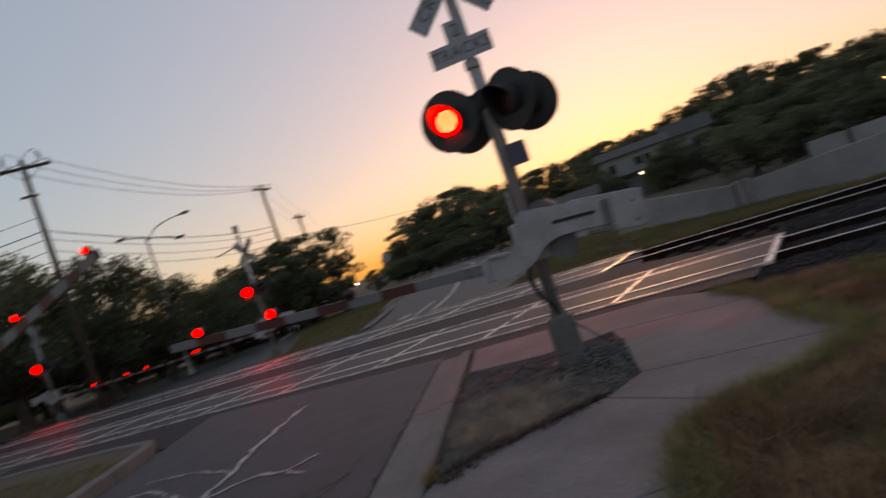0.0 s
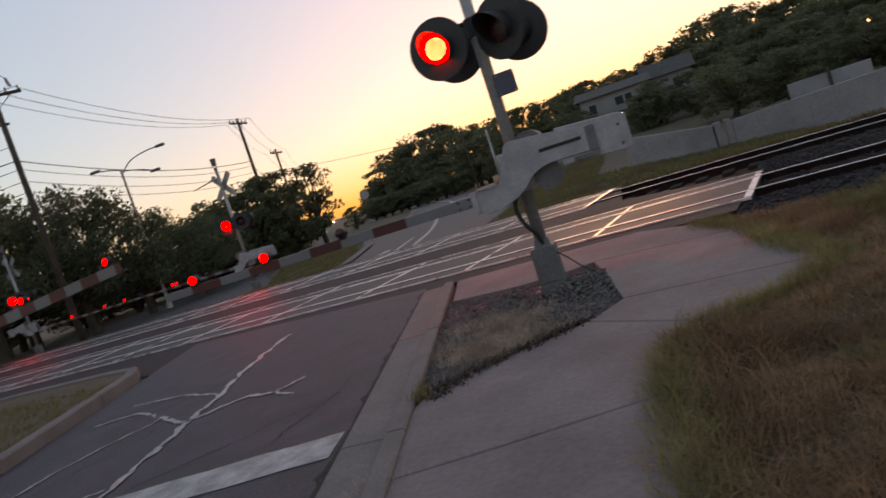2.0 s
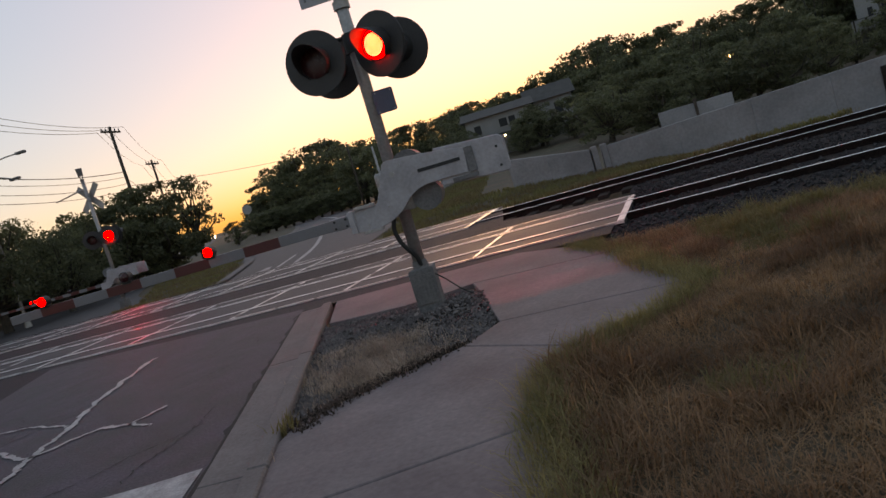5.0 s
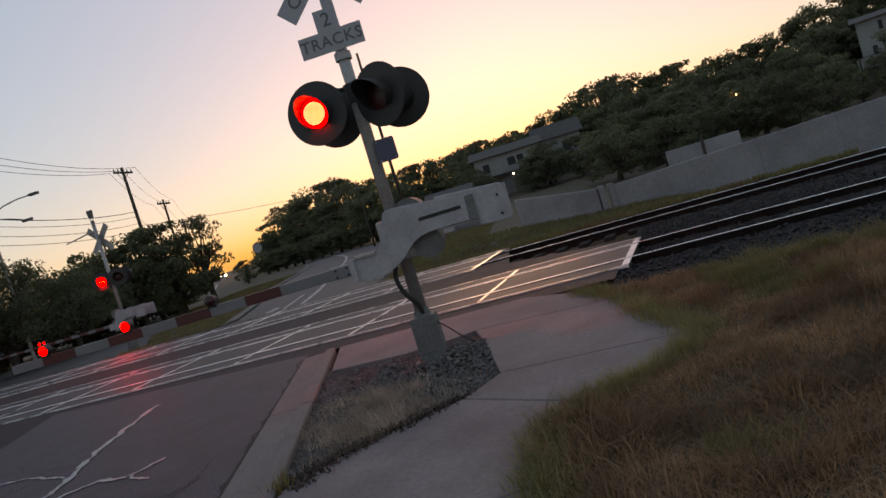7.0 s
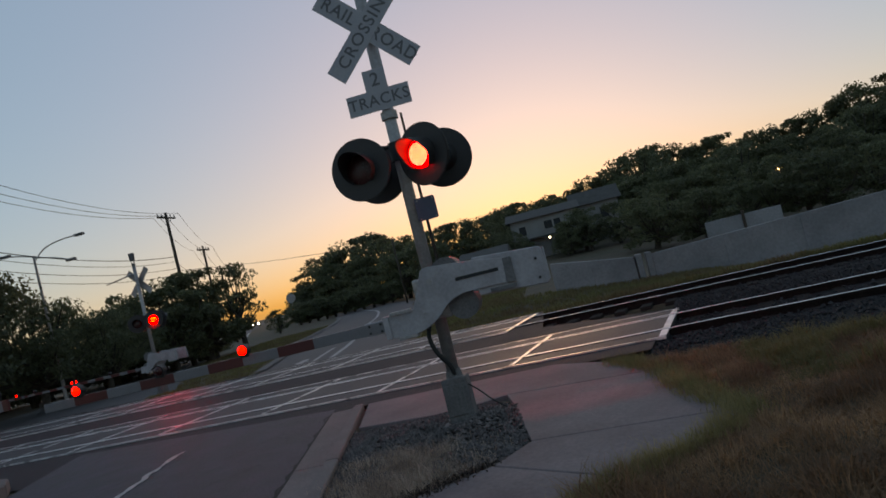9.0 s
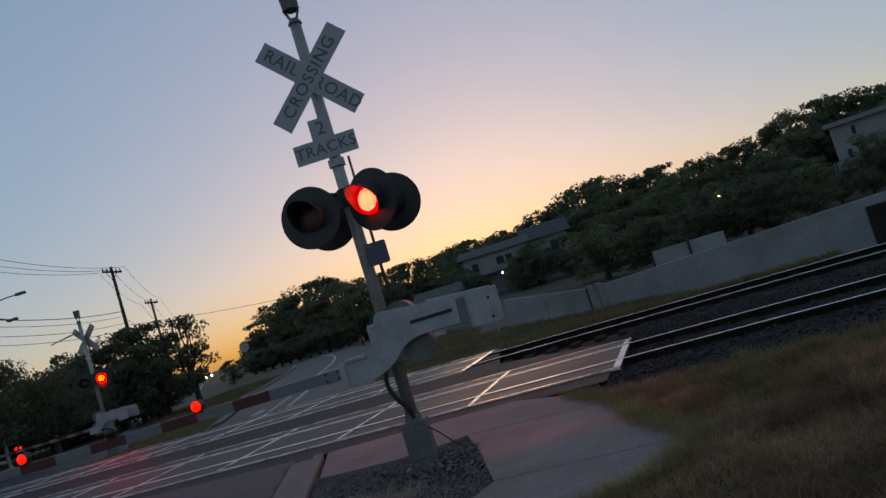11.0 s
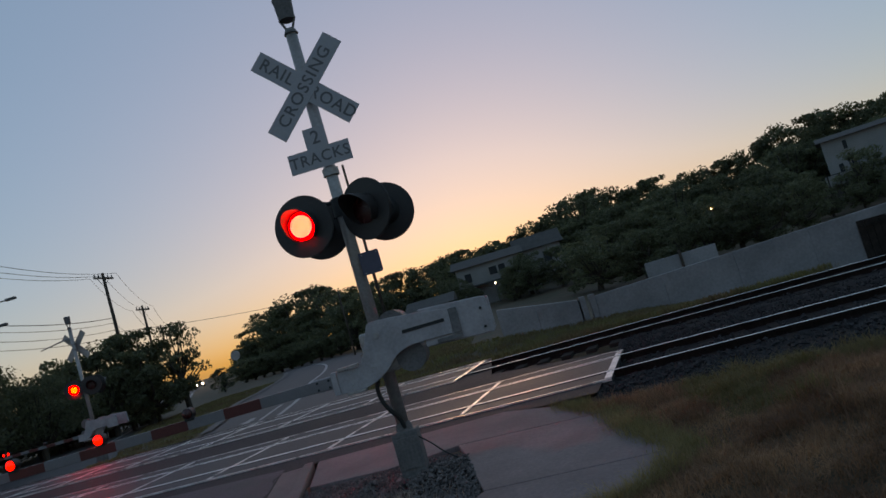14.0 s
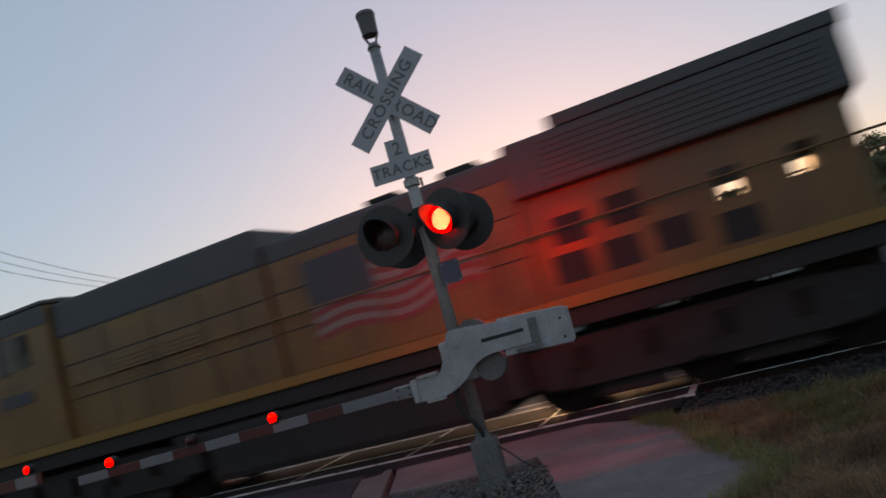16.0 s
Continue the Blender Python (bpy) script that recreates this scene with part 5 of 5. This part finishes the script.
    # waving flag on both flanks
    for s in (-1, 1):
        for k in range(13):
            b = bmesh.new()
            N = 14
            lo, hi = [], []
            for i in range(N + 1):
                t = i / N
                x = 9.05 + 2.9 * t
                w = 0.11 * math.sin(t * 9.0) * (0.4 + t) + 0.12 * t
                z = 2.05 + 0.1 * k + w
                lo.append(b.verts.new((x, s * 1.312, z)))
                hi.append(b.verts.new((x, s * 1.312, z + 0.1)))
            for i in range(N):
                f = (lo[i], lo[i + 1], hi[i + 1], hi[i])
                b.faces.new(f if s < 0 else f[::-1])
            part("flag_stripe", b, LOCO_RED if k % 2 == 0 else LOCO_WHITE, eng, "red stripe" if k % 2 == 0 else "white stripe")
        part("flag_canton", box(9.05, 10.2, s * 1.318 - 0.002, s * 1.318 + 0.002, 2.65, 3.4), LOCO_BLUE, eng, "blue field")
    # radiator house with open bays in its lower half
    rad = part("radiator_house", box(12.65, 17.05, -1.48, 1.48, 3.2, 4.02, 0.05), LOCO_GREY, e, "wide grey radiator wings")
    part("wing_top", box(13.4, 17.1, -1.5, 1.5, 4.02, 4.2, 0.02), LOCO_GREY, rad)
    for x0, x1, z0, z1 in ((12.65, 15.2, 1.62, 3.2), (15.5, 16.1, 1.62, 3.2), (16.4, 16.9, 1.62, 3.2), (15.2, 15.5, 1.62, 2.34), (15.2, 15.5, 2.76, 3.2), (16.1, 16.4, 1.62, 2.36), (16.1, 16.4, 2.78, 3.2)):
        part("hood_block", box(x0, x1, -1.2, 1.2, z0, z1), LOCO_YELLOW, rad, "yellow lower hood")
    for s in (-1, 1):
        for x0, z0 in ((12.9, 1.85), (13.6, 1.85), (13.0, 2.4), (13.75, 2.45), (14.3, 1.9), (15.1, 1.75)):
            part("grille", box(x0, x0 + 0.5, s * 1.205 - 0.012, s * 1.205 + 0.012, z0, z0 + 0.42), LOCO_UNDER, rad, "dark grille")
        for k in range(7):
            part("radiator_fin", box(13.2, 16.8, s * 1.487 - 0.012, s * 1.487 + 0.012, 3.34 + k * 0.09, 3.37 + k * 0.09), LOCO_GREY, rad)
    part("end_platform", box(16.9, L, -1.45, 1.45, 1.4, 1.62, 0.02), LOCO_UNDER, e)
    # handrails
    for s in (-1, 1):
        hr = part("handrail", tube((3.9, s * 1.47, 2.62), (L - 0.3, s * 1.47, 2.62), 0.018, 0.018, 8), LOCO_YELLOW, e, "thin yellow handrail")
        for k in range(10):
            x = 4.0 + k * 1.58
            part("stanchion", tube((x, s * 1.47, 1.6), (x, s * 1.47, 2.64), 0.016, 0.016, 6), LOCO_YELLOW, hr)
        part("front_rail", bent(sweep([(0.25, s * 1.42, 1.6), (0.22, s * 1.42, 2.5), (0.3, s * 1.4, 2.7), (0.9, s * 1.42, 2.72)], 4), 0.018, 6), LOCO_YELLOW, e)
        part("end_rail", bent([(L - 0.25, s * 1.2, 1.6), (L - 0.25, s * 1.2, 2.7), (L - 0.25, s * 0.4, 2.72)], 0.018, 6), LOCO_YELLOW, e)
    # bogies
    sets = []
    for bx in (1.6, 12.2):
        # motor blocks added to keep the underside dark where daylight came through
        for k in range(3):
            part("traction_motor", box(bx + 0.65 + 1.5 * k, bx + 1.65 + 1.5 * k, -0.62, 0.62, 0.24, 1.25, 0.06), LOCO_UNDER, e, "grimy traction motor block, added to close pale gaps")
        for s in (-1, 1):
            t = part("truck_frame", plate([(bx - 0.3, 0.62), (bx + 0.2, 0.36), (bx + 4.2, 0.36), (bx + 4.7, 0.62), (bx + 4.7, 0.98), (bx + 3.6, 1.1), (bx + 0.8, 1.1), (bx - 0.3, 0.98)], 0.14, "y", s * 1.12 - 0.07, 0.02), LOCO_UNDER, e, "dark cast bogie frame")
            for k in range(3):
                ax = bx + 0.3 + 1.9 * k
                part("axle_box", box(ax - 0.17, ax + 0.17, s * 1.2 - 0.06, s * 1.2 + 0.06, 0.4, 0.72, 0.03), LOCO_UNDER, t)
            # rigging blocks added as dark fill for the low gaps between wheels
            for k in range(2):
                ax = bx + 1.25 + 1.9 * k
                part("brake_rigging", box(ax - 0.5, ax + 0.5, s * 1.0 - 0.05, s * 1.0 + 0.05, 0.16, 0.5, 0.03), LOCO_UNDER, t, "brake rigging block, added to darken the gaps between wheels")
            for k in range(4):
                ax = bx + 0.7 + 0.95 * k
                part("spring", tube((ax, s * 1.2, 0.62), (ax, s * 1.2, 0.95), 0.08, 0.08, 10), RUST, t)
        for k in range(3):
            ax = bx + 0.3 + 1.9 * k
            b = tube((0, -0.85, 0), (0, 0.85, 0), 0.09, 0.09, 12)
            for s in (-1, 1):
                b = tube((0, s * 0.70, 0), (0, s * 0.83, 0), 0.53, 0.53, 28, bm=b)
                b = tube((0, s * 0.66, 0), (0, s * 0.70, 0), 0.56, 0.56, 28, bm=b)
                for q in range(6):
                    a = math.pi * q / 3
                    b = box(0.3 * math.cos(a) - 0.05, 0.3 * math.cos(a) + 0.05, s * 0.845 - 0.012, s * 0.845 + 0.012, 0.3 * math.sin(a) - 0.05, 0.3 * math.sin(a) + 0.05, bm=b)
            w = part("wheelset", b, RUST, e, "steel wheels on an axle")
            w.location = (ax, 0, 0.53)
            sets.append(w)
    return e, sets


locomotive, wheelsets = build_locomotive()
STRETCH = 1.055
for o in locomotive.children_recursive:
    if o in wheelsets or o.location.length > 0.01:
        o.location.x *= STRETCH
    else:
        o.data.transform(Matrix.Diagonal((STRETCH, 1, 1, 1)))

# ---------------------------------------------------------------- stones and grass


def inside(poly, x, y):
    """Which of the points lie in the polygon."""
    hit = np.zeros(len(x), bool)
    n = len(poly)
    for i in range(n):
        (xa, ya), (xb, yb) = poly[i], poly[(i + 1) % n]
        cross = (ya > y) != (yb > y)
        with np.errstate(divide="ignore", invalid="ignore"):
            at_x = (xb - xa) * (y - ya) / (yb - ya) + xa
        hit ^= cross & (x < at_x)
    return hit


def stones(name, xs, ys, zs, sizes, material, label, parent=None):
    """Many small angular stones in one mesh."""
    n = len(xs)
    rs = np.random.RandomState(len(xs))
    shape = np.array([(1, 0, 0), (0, 1, 0), (-1, 0, 0), (0, -1, 0), (0, 0, 0.8), (0, 0, -0.8)], float)
    tris = np.array([(0, 1, 4), (1, 2, 4), (2, 3, 4), (3, 0, 4), (1, 0, 5), (2, 1, 5), (3, 2, 5), (0, 3, 5)])
    a = rs.uniform(0, 6.28, n)
    s = shape[None] * rs.uniform(0.55, 1.25, (n, 6, 1)) * sizes[:, None, None]
    s += rs.normal(size=(n, 6, 3)) * sizes[:, None, None] * 0.16
    c, d = np.cos(a)[:, None], np.sin(a)[:, None]
    tilt = rs.uniform(-0.5, 0.5, n)[:, None]
    x, y, z = s[:, :, 0] * c - s[:, :, 1] * d, s[:, :, 0] * d + s[:, :, 1] * c, s[:, :, 2] + s[:, :, 0] * tilt
    V = np.stack([x + xs[:, None], y + ys[:, None], z + zs[:, None]], -1).reshape(-1, 3)
    F = (tris[None] + 6 * np.arange(n)[:, None, None]).reshape(-1, 3)
    me = bpy.data.meshes.new(name)
    me.from_pydata(V.tolist(), [], F.tolist())
    me.materials.append(material)
    return tagged(new(name, me), label, "gravel", kind="stuff")


def blades(name, xs, ys, zs, heights, material, label, width=0.006, lean=0.55, per=1, spread=0.03, seed=1):
    """Curved grass blades, each of two faces."""
    rs = np.random.RandomState(seed)
    xs, ys, zs, heights = (np.repeat(v, per) for v in (xs, ys, zs, heights))
    n = len(xs)
    xs = xs + rs.normal(size=n) * spread
    ys = ys + rs.normal(size=n) * spread
    h = heights * rs.uniform(0.55, 1.2, n)
    a = rs.uniform(0, 6.28, n)
    l = rs.uniform(0.1, 1.0, n) * lean * h
    dx, dy = np.cos(a), np.sin(a)
    w = width * rs.uniform(0.6, 1.5, n)
    px, py = -dy * w, dx * w
    base, mid = np.zeros(n), h * 0.6
    pts = [(xs - px, ys - py, zs - 0.01), (xs + px, ys + py, zs - 0.01), (xs + px * 0.8 + dx * l * 0.35, ys + py * 0.8 + dy * l * 0.35, zs + mid), (xs - px * 0.8 + dx * l * 0.35, ys - py * 0.8 + dy * l * 0.35, zs + mid), (xs + dx * l, ys + dy * l, zs + h)]
    V = np.stack([np.stack(p, -1) for p in pts], 1).reshape(-1, 3)
    k = 5 * np.arange(n)
    F = np.stack([k, k + 1, k + 2, k + 3], -1).tolist() + np.stack([k + 3, k + 2, k + 4], -1).tolist()
    me = bpy.data.meshes.new(name)
    me.from_pydata(V.tolist(), [], F)
    me.materials.append(material)
    return tagged(new(name, me), label, "grass", kind="stuff")


def bump_land(x, y):
    z = land(x, y) - 0.03
    if 1.3 < x < 9 and -9 < y and across(x, y) < 2.4:
        z += 0.08 * noise.noise((x * 0.9, y * 0.9, 3)) + 0.035 * noise.noise((x * 2.4, y * 2.4, 1))
    return z


PS = np.random.RandomState(7)
BED = [(ROAD_R(0.75) + 0.5, 0.75), (-0.4, 0.62), (0.1, 0.74), (0.54, 0.2), (0.73, -1.38), (0.45, -1.95), (-0.08, -2.35), (-0.68, -2.88), (-0.74, -3.3), (-0.6, -5.0), (ROAD_R(-5.0) + 0.48, -5.0)]
part_bed = raw("planting_bed", [(*p, -0.012) for p in BED], [tuple(range(len(BED)))], GRAVEL_BED, label="gravelly soil bed around the signal base", kind="structure")

# loose gravel of the bed, heaped at the foot of the signal
n = 16000
x, y = PS.uniform(-1.6, 0.8, n), PS.uniform(-4.2, 0.75, n)
keep = inside(BED, x, y) & (PS.uniform(0, 1, n) < np.where(y > -1.8, 1.0, 0.4))
x, y = x[keep], y[keep]
heap = 0.10 * np.exp(-((x - 0.3) ** 2 / 0.12 + (y + 0.35) ** 2 / 0.5)) + 0.04 * np.exp(-((x + 0.6) ** 2 / 0.5 + (y + 0.3) ** 2 / 0.6))
stones("gravel", x, y, -0.01 + heap * PS.uniform(0.3, 1, len(x)), PS.uniform(0.009, 0.03, len(x)), STONE, "loose grey gravel round the foot of the signal")

# ballast stones beside and between the rails
n = 15000
s, d = 1.7 + 20 * PS.uniform(0, 1, n) ** 1.4, PS.choice([0, 1, 2], n, p=[0.55, 0.15, 0.3])
dd = np.where(d == 0, PS.uniform(1.0, 3.65, n), np.where(d == 1, PS.uniform(3.95, 5.1, n), PS.uniform(5.4, 8.6, n)))
xy = [along(a, b) for a, b in zip(s, dd)]
zz = np.where(dd < 1.35, -0.15, np.where(dd < 3, -0.06, -0.09))
stones("ballast_stone", np.array([p[0] for p in xy]), np.array([p[1] for p in xy]), zz + PS.uniform(-0.03, 0.03, n), PS.uniform(0.016, 0.042, n), BALLAST_LOOSE, "coarse grey ballast stones along the rails")


def field(n, x0, x1, y0, y1, power=1.0):
    gx, gy = PS.uniform(x0, x1, n), y0 + (y1 - y0) * PS.uniform(0, 1, n) ** power
    ok = np.ones(n, bool)
    for p in PAVED:
        ok &= ~inside(p, gx, gy)
    return gx[ok], gy[ok]


# lawn on the near side: greener by the pavement and the line, dry in the middle
gx, gy = field(30000, 0.95, 11.0, -9.0, 2.6, 0.9)
dl = gy * math.cos(radians(SKEW)) + gx * math.sin(radians(SKEW))
ok = (dl < 1.5) & (gx > 0.9)
gx, gy, dl = gx[ok], gy[ok], dl[ok]
gz = np.array([bump_land(a, b) for a, b in zip(gx, gy)])
patch = np.array([noise.noise((a * 0.7, b * 0.7, 8)) for a, b in zip(gx, gy)])
edge = np.minimum(1, np.abs(gx - 1.3) / 0.9)
green = (patch + 0.5 * (dl > -0.6) - 0.5 + 0.12 * (edge < 0.3)) > 0
clump = np.array([noise.noise((a * 2.6, b * 2.6, 5)) for a, b in zip(gx, gy)])
tall = 0.045 + 0.05 * np.clip(patch + 0.3, 0, 1) + 0.17 * np.clip(clump, 0, 1) + 0.07 * (edge < 0.3) + 0.03 * (dl > 0)
blades("dry_grass", gx[~green], gy[~green], gz[~green], tall[~green] * PS.uniform(0.5, 1.3, (~green).sum()), GRASS_DRY, "dry straw coloured tufts on the verge", per=10, spread=0.05, width=0.0028, lean=2.2, seed=3)
blades("green_grass", gx[green], gy[green], gz[green], tall[green] * 1.15, GRASS_GREEN, "rough olive green grass on the verge", per=10, spread=0.045, width=0.003, lean=1.8, seed=4)
# flattened straw lying over the soil
tx, ty = field(36000, 0.95, 8.0, -9.0, 1.6, 0.9)
ok = across(tx, ty) < 1.4
tx, ty = tx[ok], ty[ok]
blades("thatch", tx, ty, np.array([bump_land(a, b) for a, b in zip(tx, ty)]) + 0.005, np.full(len(tx), 0.03), GRASS_DRY, "flattened dry straw between the tufts", per=5, spread=0.06, width=0.0022, lean=4.5, seed=21)
# ragged tufts leaning over the edge of the pavement
rim = [(1.12, -9.0), (1.12, -6.1), (1.05, -4.1), (1.08, -3.25), (1.4, -2.85), (2.02, -2.45), (2.4, -1.9), (2.15, -0.65), (2.08, 0.4), (1.65, 1.55)]
ex, ey = [], []
for (xa, ya), (xb, yb) in zip(rim, rim[1:]):
    m = int(150 * math.hypot(xb - xa, yb - ya))
    u = PS.uniform(0, 1, m)
    ex.append(xa + (xb - xa) * u + np.abs(PS.normal(size=m)) * 0.09 - 0.07)
    ey.append(ya + (yb - ya) * u)
ex, ey = np.concatenate(ex), np.concatenate(ey)
blades("edge_grass", ex, ey, np.full(len(ex), 0.0), PS.uniform(0.04, 0.14, len(ex)), GRASS_EDGE, "ragged grass leaning over the pavement edge", per=11, spread=0.07, width=0.0022, lean=2.0, seed=11)
# tufts in the bed and along the kerb
n = 6500
bx, by = PS.uniform(-1.5, 0.5, n), PS.uniform(-5.2, -0.7, n)
thick = np.array([noise.noise((a * 2.2, b * 2.2, 4)) for a, b in zip(bx, by)])
heart = np.exp(-((bx + 0.28 + 0.18 * (by + 2)) ** 2) / 0.16)
ok = inside(BED, bx, by) & (PS.uniform(0, 1, n) < np.clip(1.0 * heart + 0.8 * thick, 0.03, 1)) & ((by < -0.9) | (PS.uniform(0, 1, n) < 0.3))
blades("weeds", bx[ok], by[ok], np.zeros(ok.sum()) - 0.015, PS.uniform(0.03, 0.115, ok.sum()), WEED, "dry pinkish weeds growing in the gravel bed", per=12, spread=0.08, width=0.0017, lean=2.0, seed=5)
n = 420
u = PS.uniform(0, 1, n)
lx = np.interp(u, [0, 0.4, 0.8, 1], [0.45, -0.1, -0.5, -0.58]) + PS.normal(size=n) * 0.05 - 0.03
ly = np.interp(u, [0, 0.4, 0.8, 1], [-1.98, -2.38, -2.78, -3.1]) + PS.normal(size=n) * 0.06
blades("leaf_litter", lx, ly, np.full(n, 0.012), np.full(n, 0.03), LITTER, "dark brown leaf litter along the edge of the bed", per=4, spread=0.04, width=0.007, lean=2.5, seed=23)
n = 500
ky = PS.uniform(-9.0, -3.0, n)
kx = -1.80 - 0.188 * ky + 0.5 + np.abs(PS.normal(size=n)) * 0.12
ok = np.ones(n, bool)
for p in PAVED:
    ok &= ~inside(p, kx, ky)
blades("kerb_grass", kx[ok], ky[ok], np.zeros(ok.sum()), np.full(ok.sum(), 0.14), GRASS_GREEN, "rough grass along the back of the kerb", per=10, spread=0.04, width=0.005, lean=0.8, seed=6)
# median
mx, my = PS.uniform(-13.4, -5.5, 5000), PS.uniform(-9, 3.2, 5000)
ok = (mx < -6.62 - 0.275 * my) & (mx > -13.3) & (my < 1.55 - 0.2 * (mx + 7.5))
blades("median_grass", mx[ok], my[ok], np.full(ok.sum(), 0.11), np.full(ok.sum(), 0.07), GRASS_GREEN, "thin short grass on the median", per=5, spread=0.05, width=0.006, lean=0.9, seed=8)
# strip between the line and the wall, and the islands between the far roads
vx, vy = PS.uniform(-10, 9, 26000), 9.5 + 38 * PS.uniform(0, 1, 26000) ** 1.5
dv = vy * math.cos(radians(SKEW)) + vx * math.sin(radians(SKEW))
ok = (dv > 12.2) & ((dv < 19.8) | (vx < -0.5)) & (vx > np.interp(vy, [11.5, 16, 24, 32, 54], [-1.4, -3.9, -4.3, -5.9, -11.2]))
vx, vy = vx[ok], vy[ok]
blades("verge_grass", vx, vy, np.array([land(a, b) - 0.03 for a, b in zip(vx, vy)]), np.full(len(vx), 0.13), GRASS_VERGE, "long green grass between the line and the wall", per=6, spread=0.08, width=0.012, lean=0.8, seed=9)
vx, vy = PS.uniform(-24, -9, 9000), PS.uniform(13.5, 55, 9000)
ok = (vx < np.interp(vy, [p[1] for p in ISLAND], [p[0] for p in ISLAND]) - 0.5) & (vx > -12.0 - 0.44 * (vy - 14))
vx, vy = vx[ok], vy[ok]
blades("island_grass", vx, vy, np.array([land(a, b) - 0.03 for a, b in zip(vx, vy)]), np.full(len(vx), 0.11), GRASS_VERGE, "dry grass on the island between the roads", per=6, spread=0.12, width=0.015, lean=0.8, seed=10)

# ---------------------------------------------------------------- keyed movement
TO_RIGHT = (0.3, 1.38, 2.65, 3.7, 4.85, 6.05, 7.35, 8.55, 9.7, 10.93, 12.1, 13.3, 14.45, 15.65)
TO_LEFT = (0.7, 1.85, 3.1, 4.3, 5.45, 6.65, 7.8, 9.1, 10.3, 11.55, 12.7, 13.9, 15.05)


def alternate(ob, left, right):
    """The light hops from one place to the other and back."""
    rows, side = [(0.0, left)], left
    for t in sorted(TO_RIGHT + TO_LEFT):
        t0 = round(t * FPS) / FPS
        rows.append((t0, side))
        side = right if t in TO_RIGHT else left
        rows.append((t0 + 1.0 / FPS, side))
    rows.append((16.0, side))
    walk(ob, rows)


TRAIN_V = 17.0


def on_line(s):
    x, y = along(s, (RAIL_D[0] + RAIL_D[1]) / 2)
    return pose(x, y, 0.022, 0, 0, -SKEW)


def motions():
    alternate(near_lit, target_pose(-1, -1, 0.042), target_pose(1, -1, 0.042))
    aim = pose(0, 0, 0, 8, 0, 10)          # the back pair is aimed along the road
    alternate(near_lit_back, target_pose(-1, 1, 0.1) @ aim, target_pose(1, 1, 0.1) @ aim)
    alternate(far_lit, target_pose(1, 1, 0.042, 38), target_pose(-1, 1, 0.042, 38))
    alternate(left_lit, target_pose(1, 1, 0.042, 45), target_pose(-1, 1, 0.042, 45))
    alternate(exit_lit, target_pose(-1, -1, 0.042), target_pose(1, -1, 0.042))
    alternate(arm_lit, pose(-3.01 - PIVOT[0], *arm_lit.location[1:]), pose(-2.04 - PIVOT[0], *arm_lit.location[1:]))
    arm = [o for o in exit_signal.children if o.name.startswith("gate_arm")][0]
    drop = ((0.0, 13.6), (0.5, 10.5), (1.0, 8.3), (1.5, 5.8), (2.0, 3.5), (2.5, 1.3), (3.0, 0.4), (3.5, 0.0), (16.0, 0.0))
    walk(arm, [(t, pose(-PIVOT[0], 0, PIVOT[1], 0, -a, 0)) for t, a in drop])
    walk(near_arm, [(t, pose(PIVOT[0], 0, PIVOT[1], 0, a, 0)) for t, a in ((0.0, 3.9), (0.5, 1.5), (1.0, 0.3), (1.5, 0.0), (16.0, 0.0))])
    walk(locomotive, [(t, on_line(3.85 + TRAIN_V * (15.0 - t))) for t in (0.0, 8.0, 16.0)])
    n = 400
    for w in wheelsets:
        x, y, z = w.location
        walk(w, [(16.0 * k / n, pose(x, y, z, 0, -math.degrees(TRAIN_V * 16.0 * k / n / 0.53), 0)) for k in range(n + 1)])
    walk(far_car, [(t, pose(x, y, land(x, y), 0, 0, 20)) for t, x, y in ((0.0, -97.5, 222), (8.0, -83.0, 188.5), (16.0, -68.5, 155))])


motions()
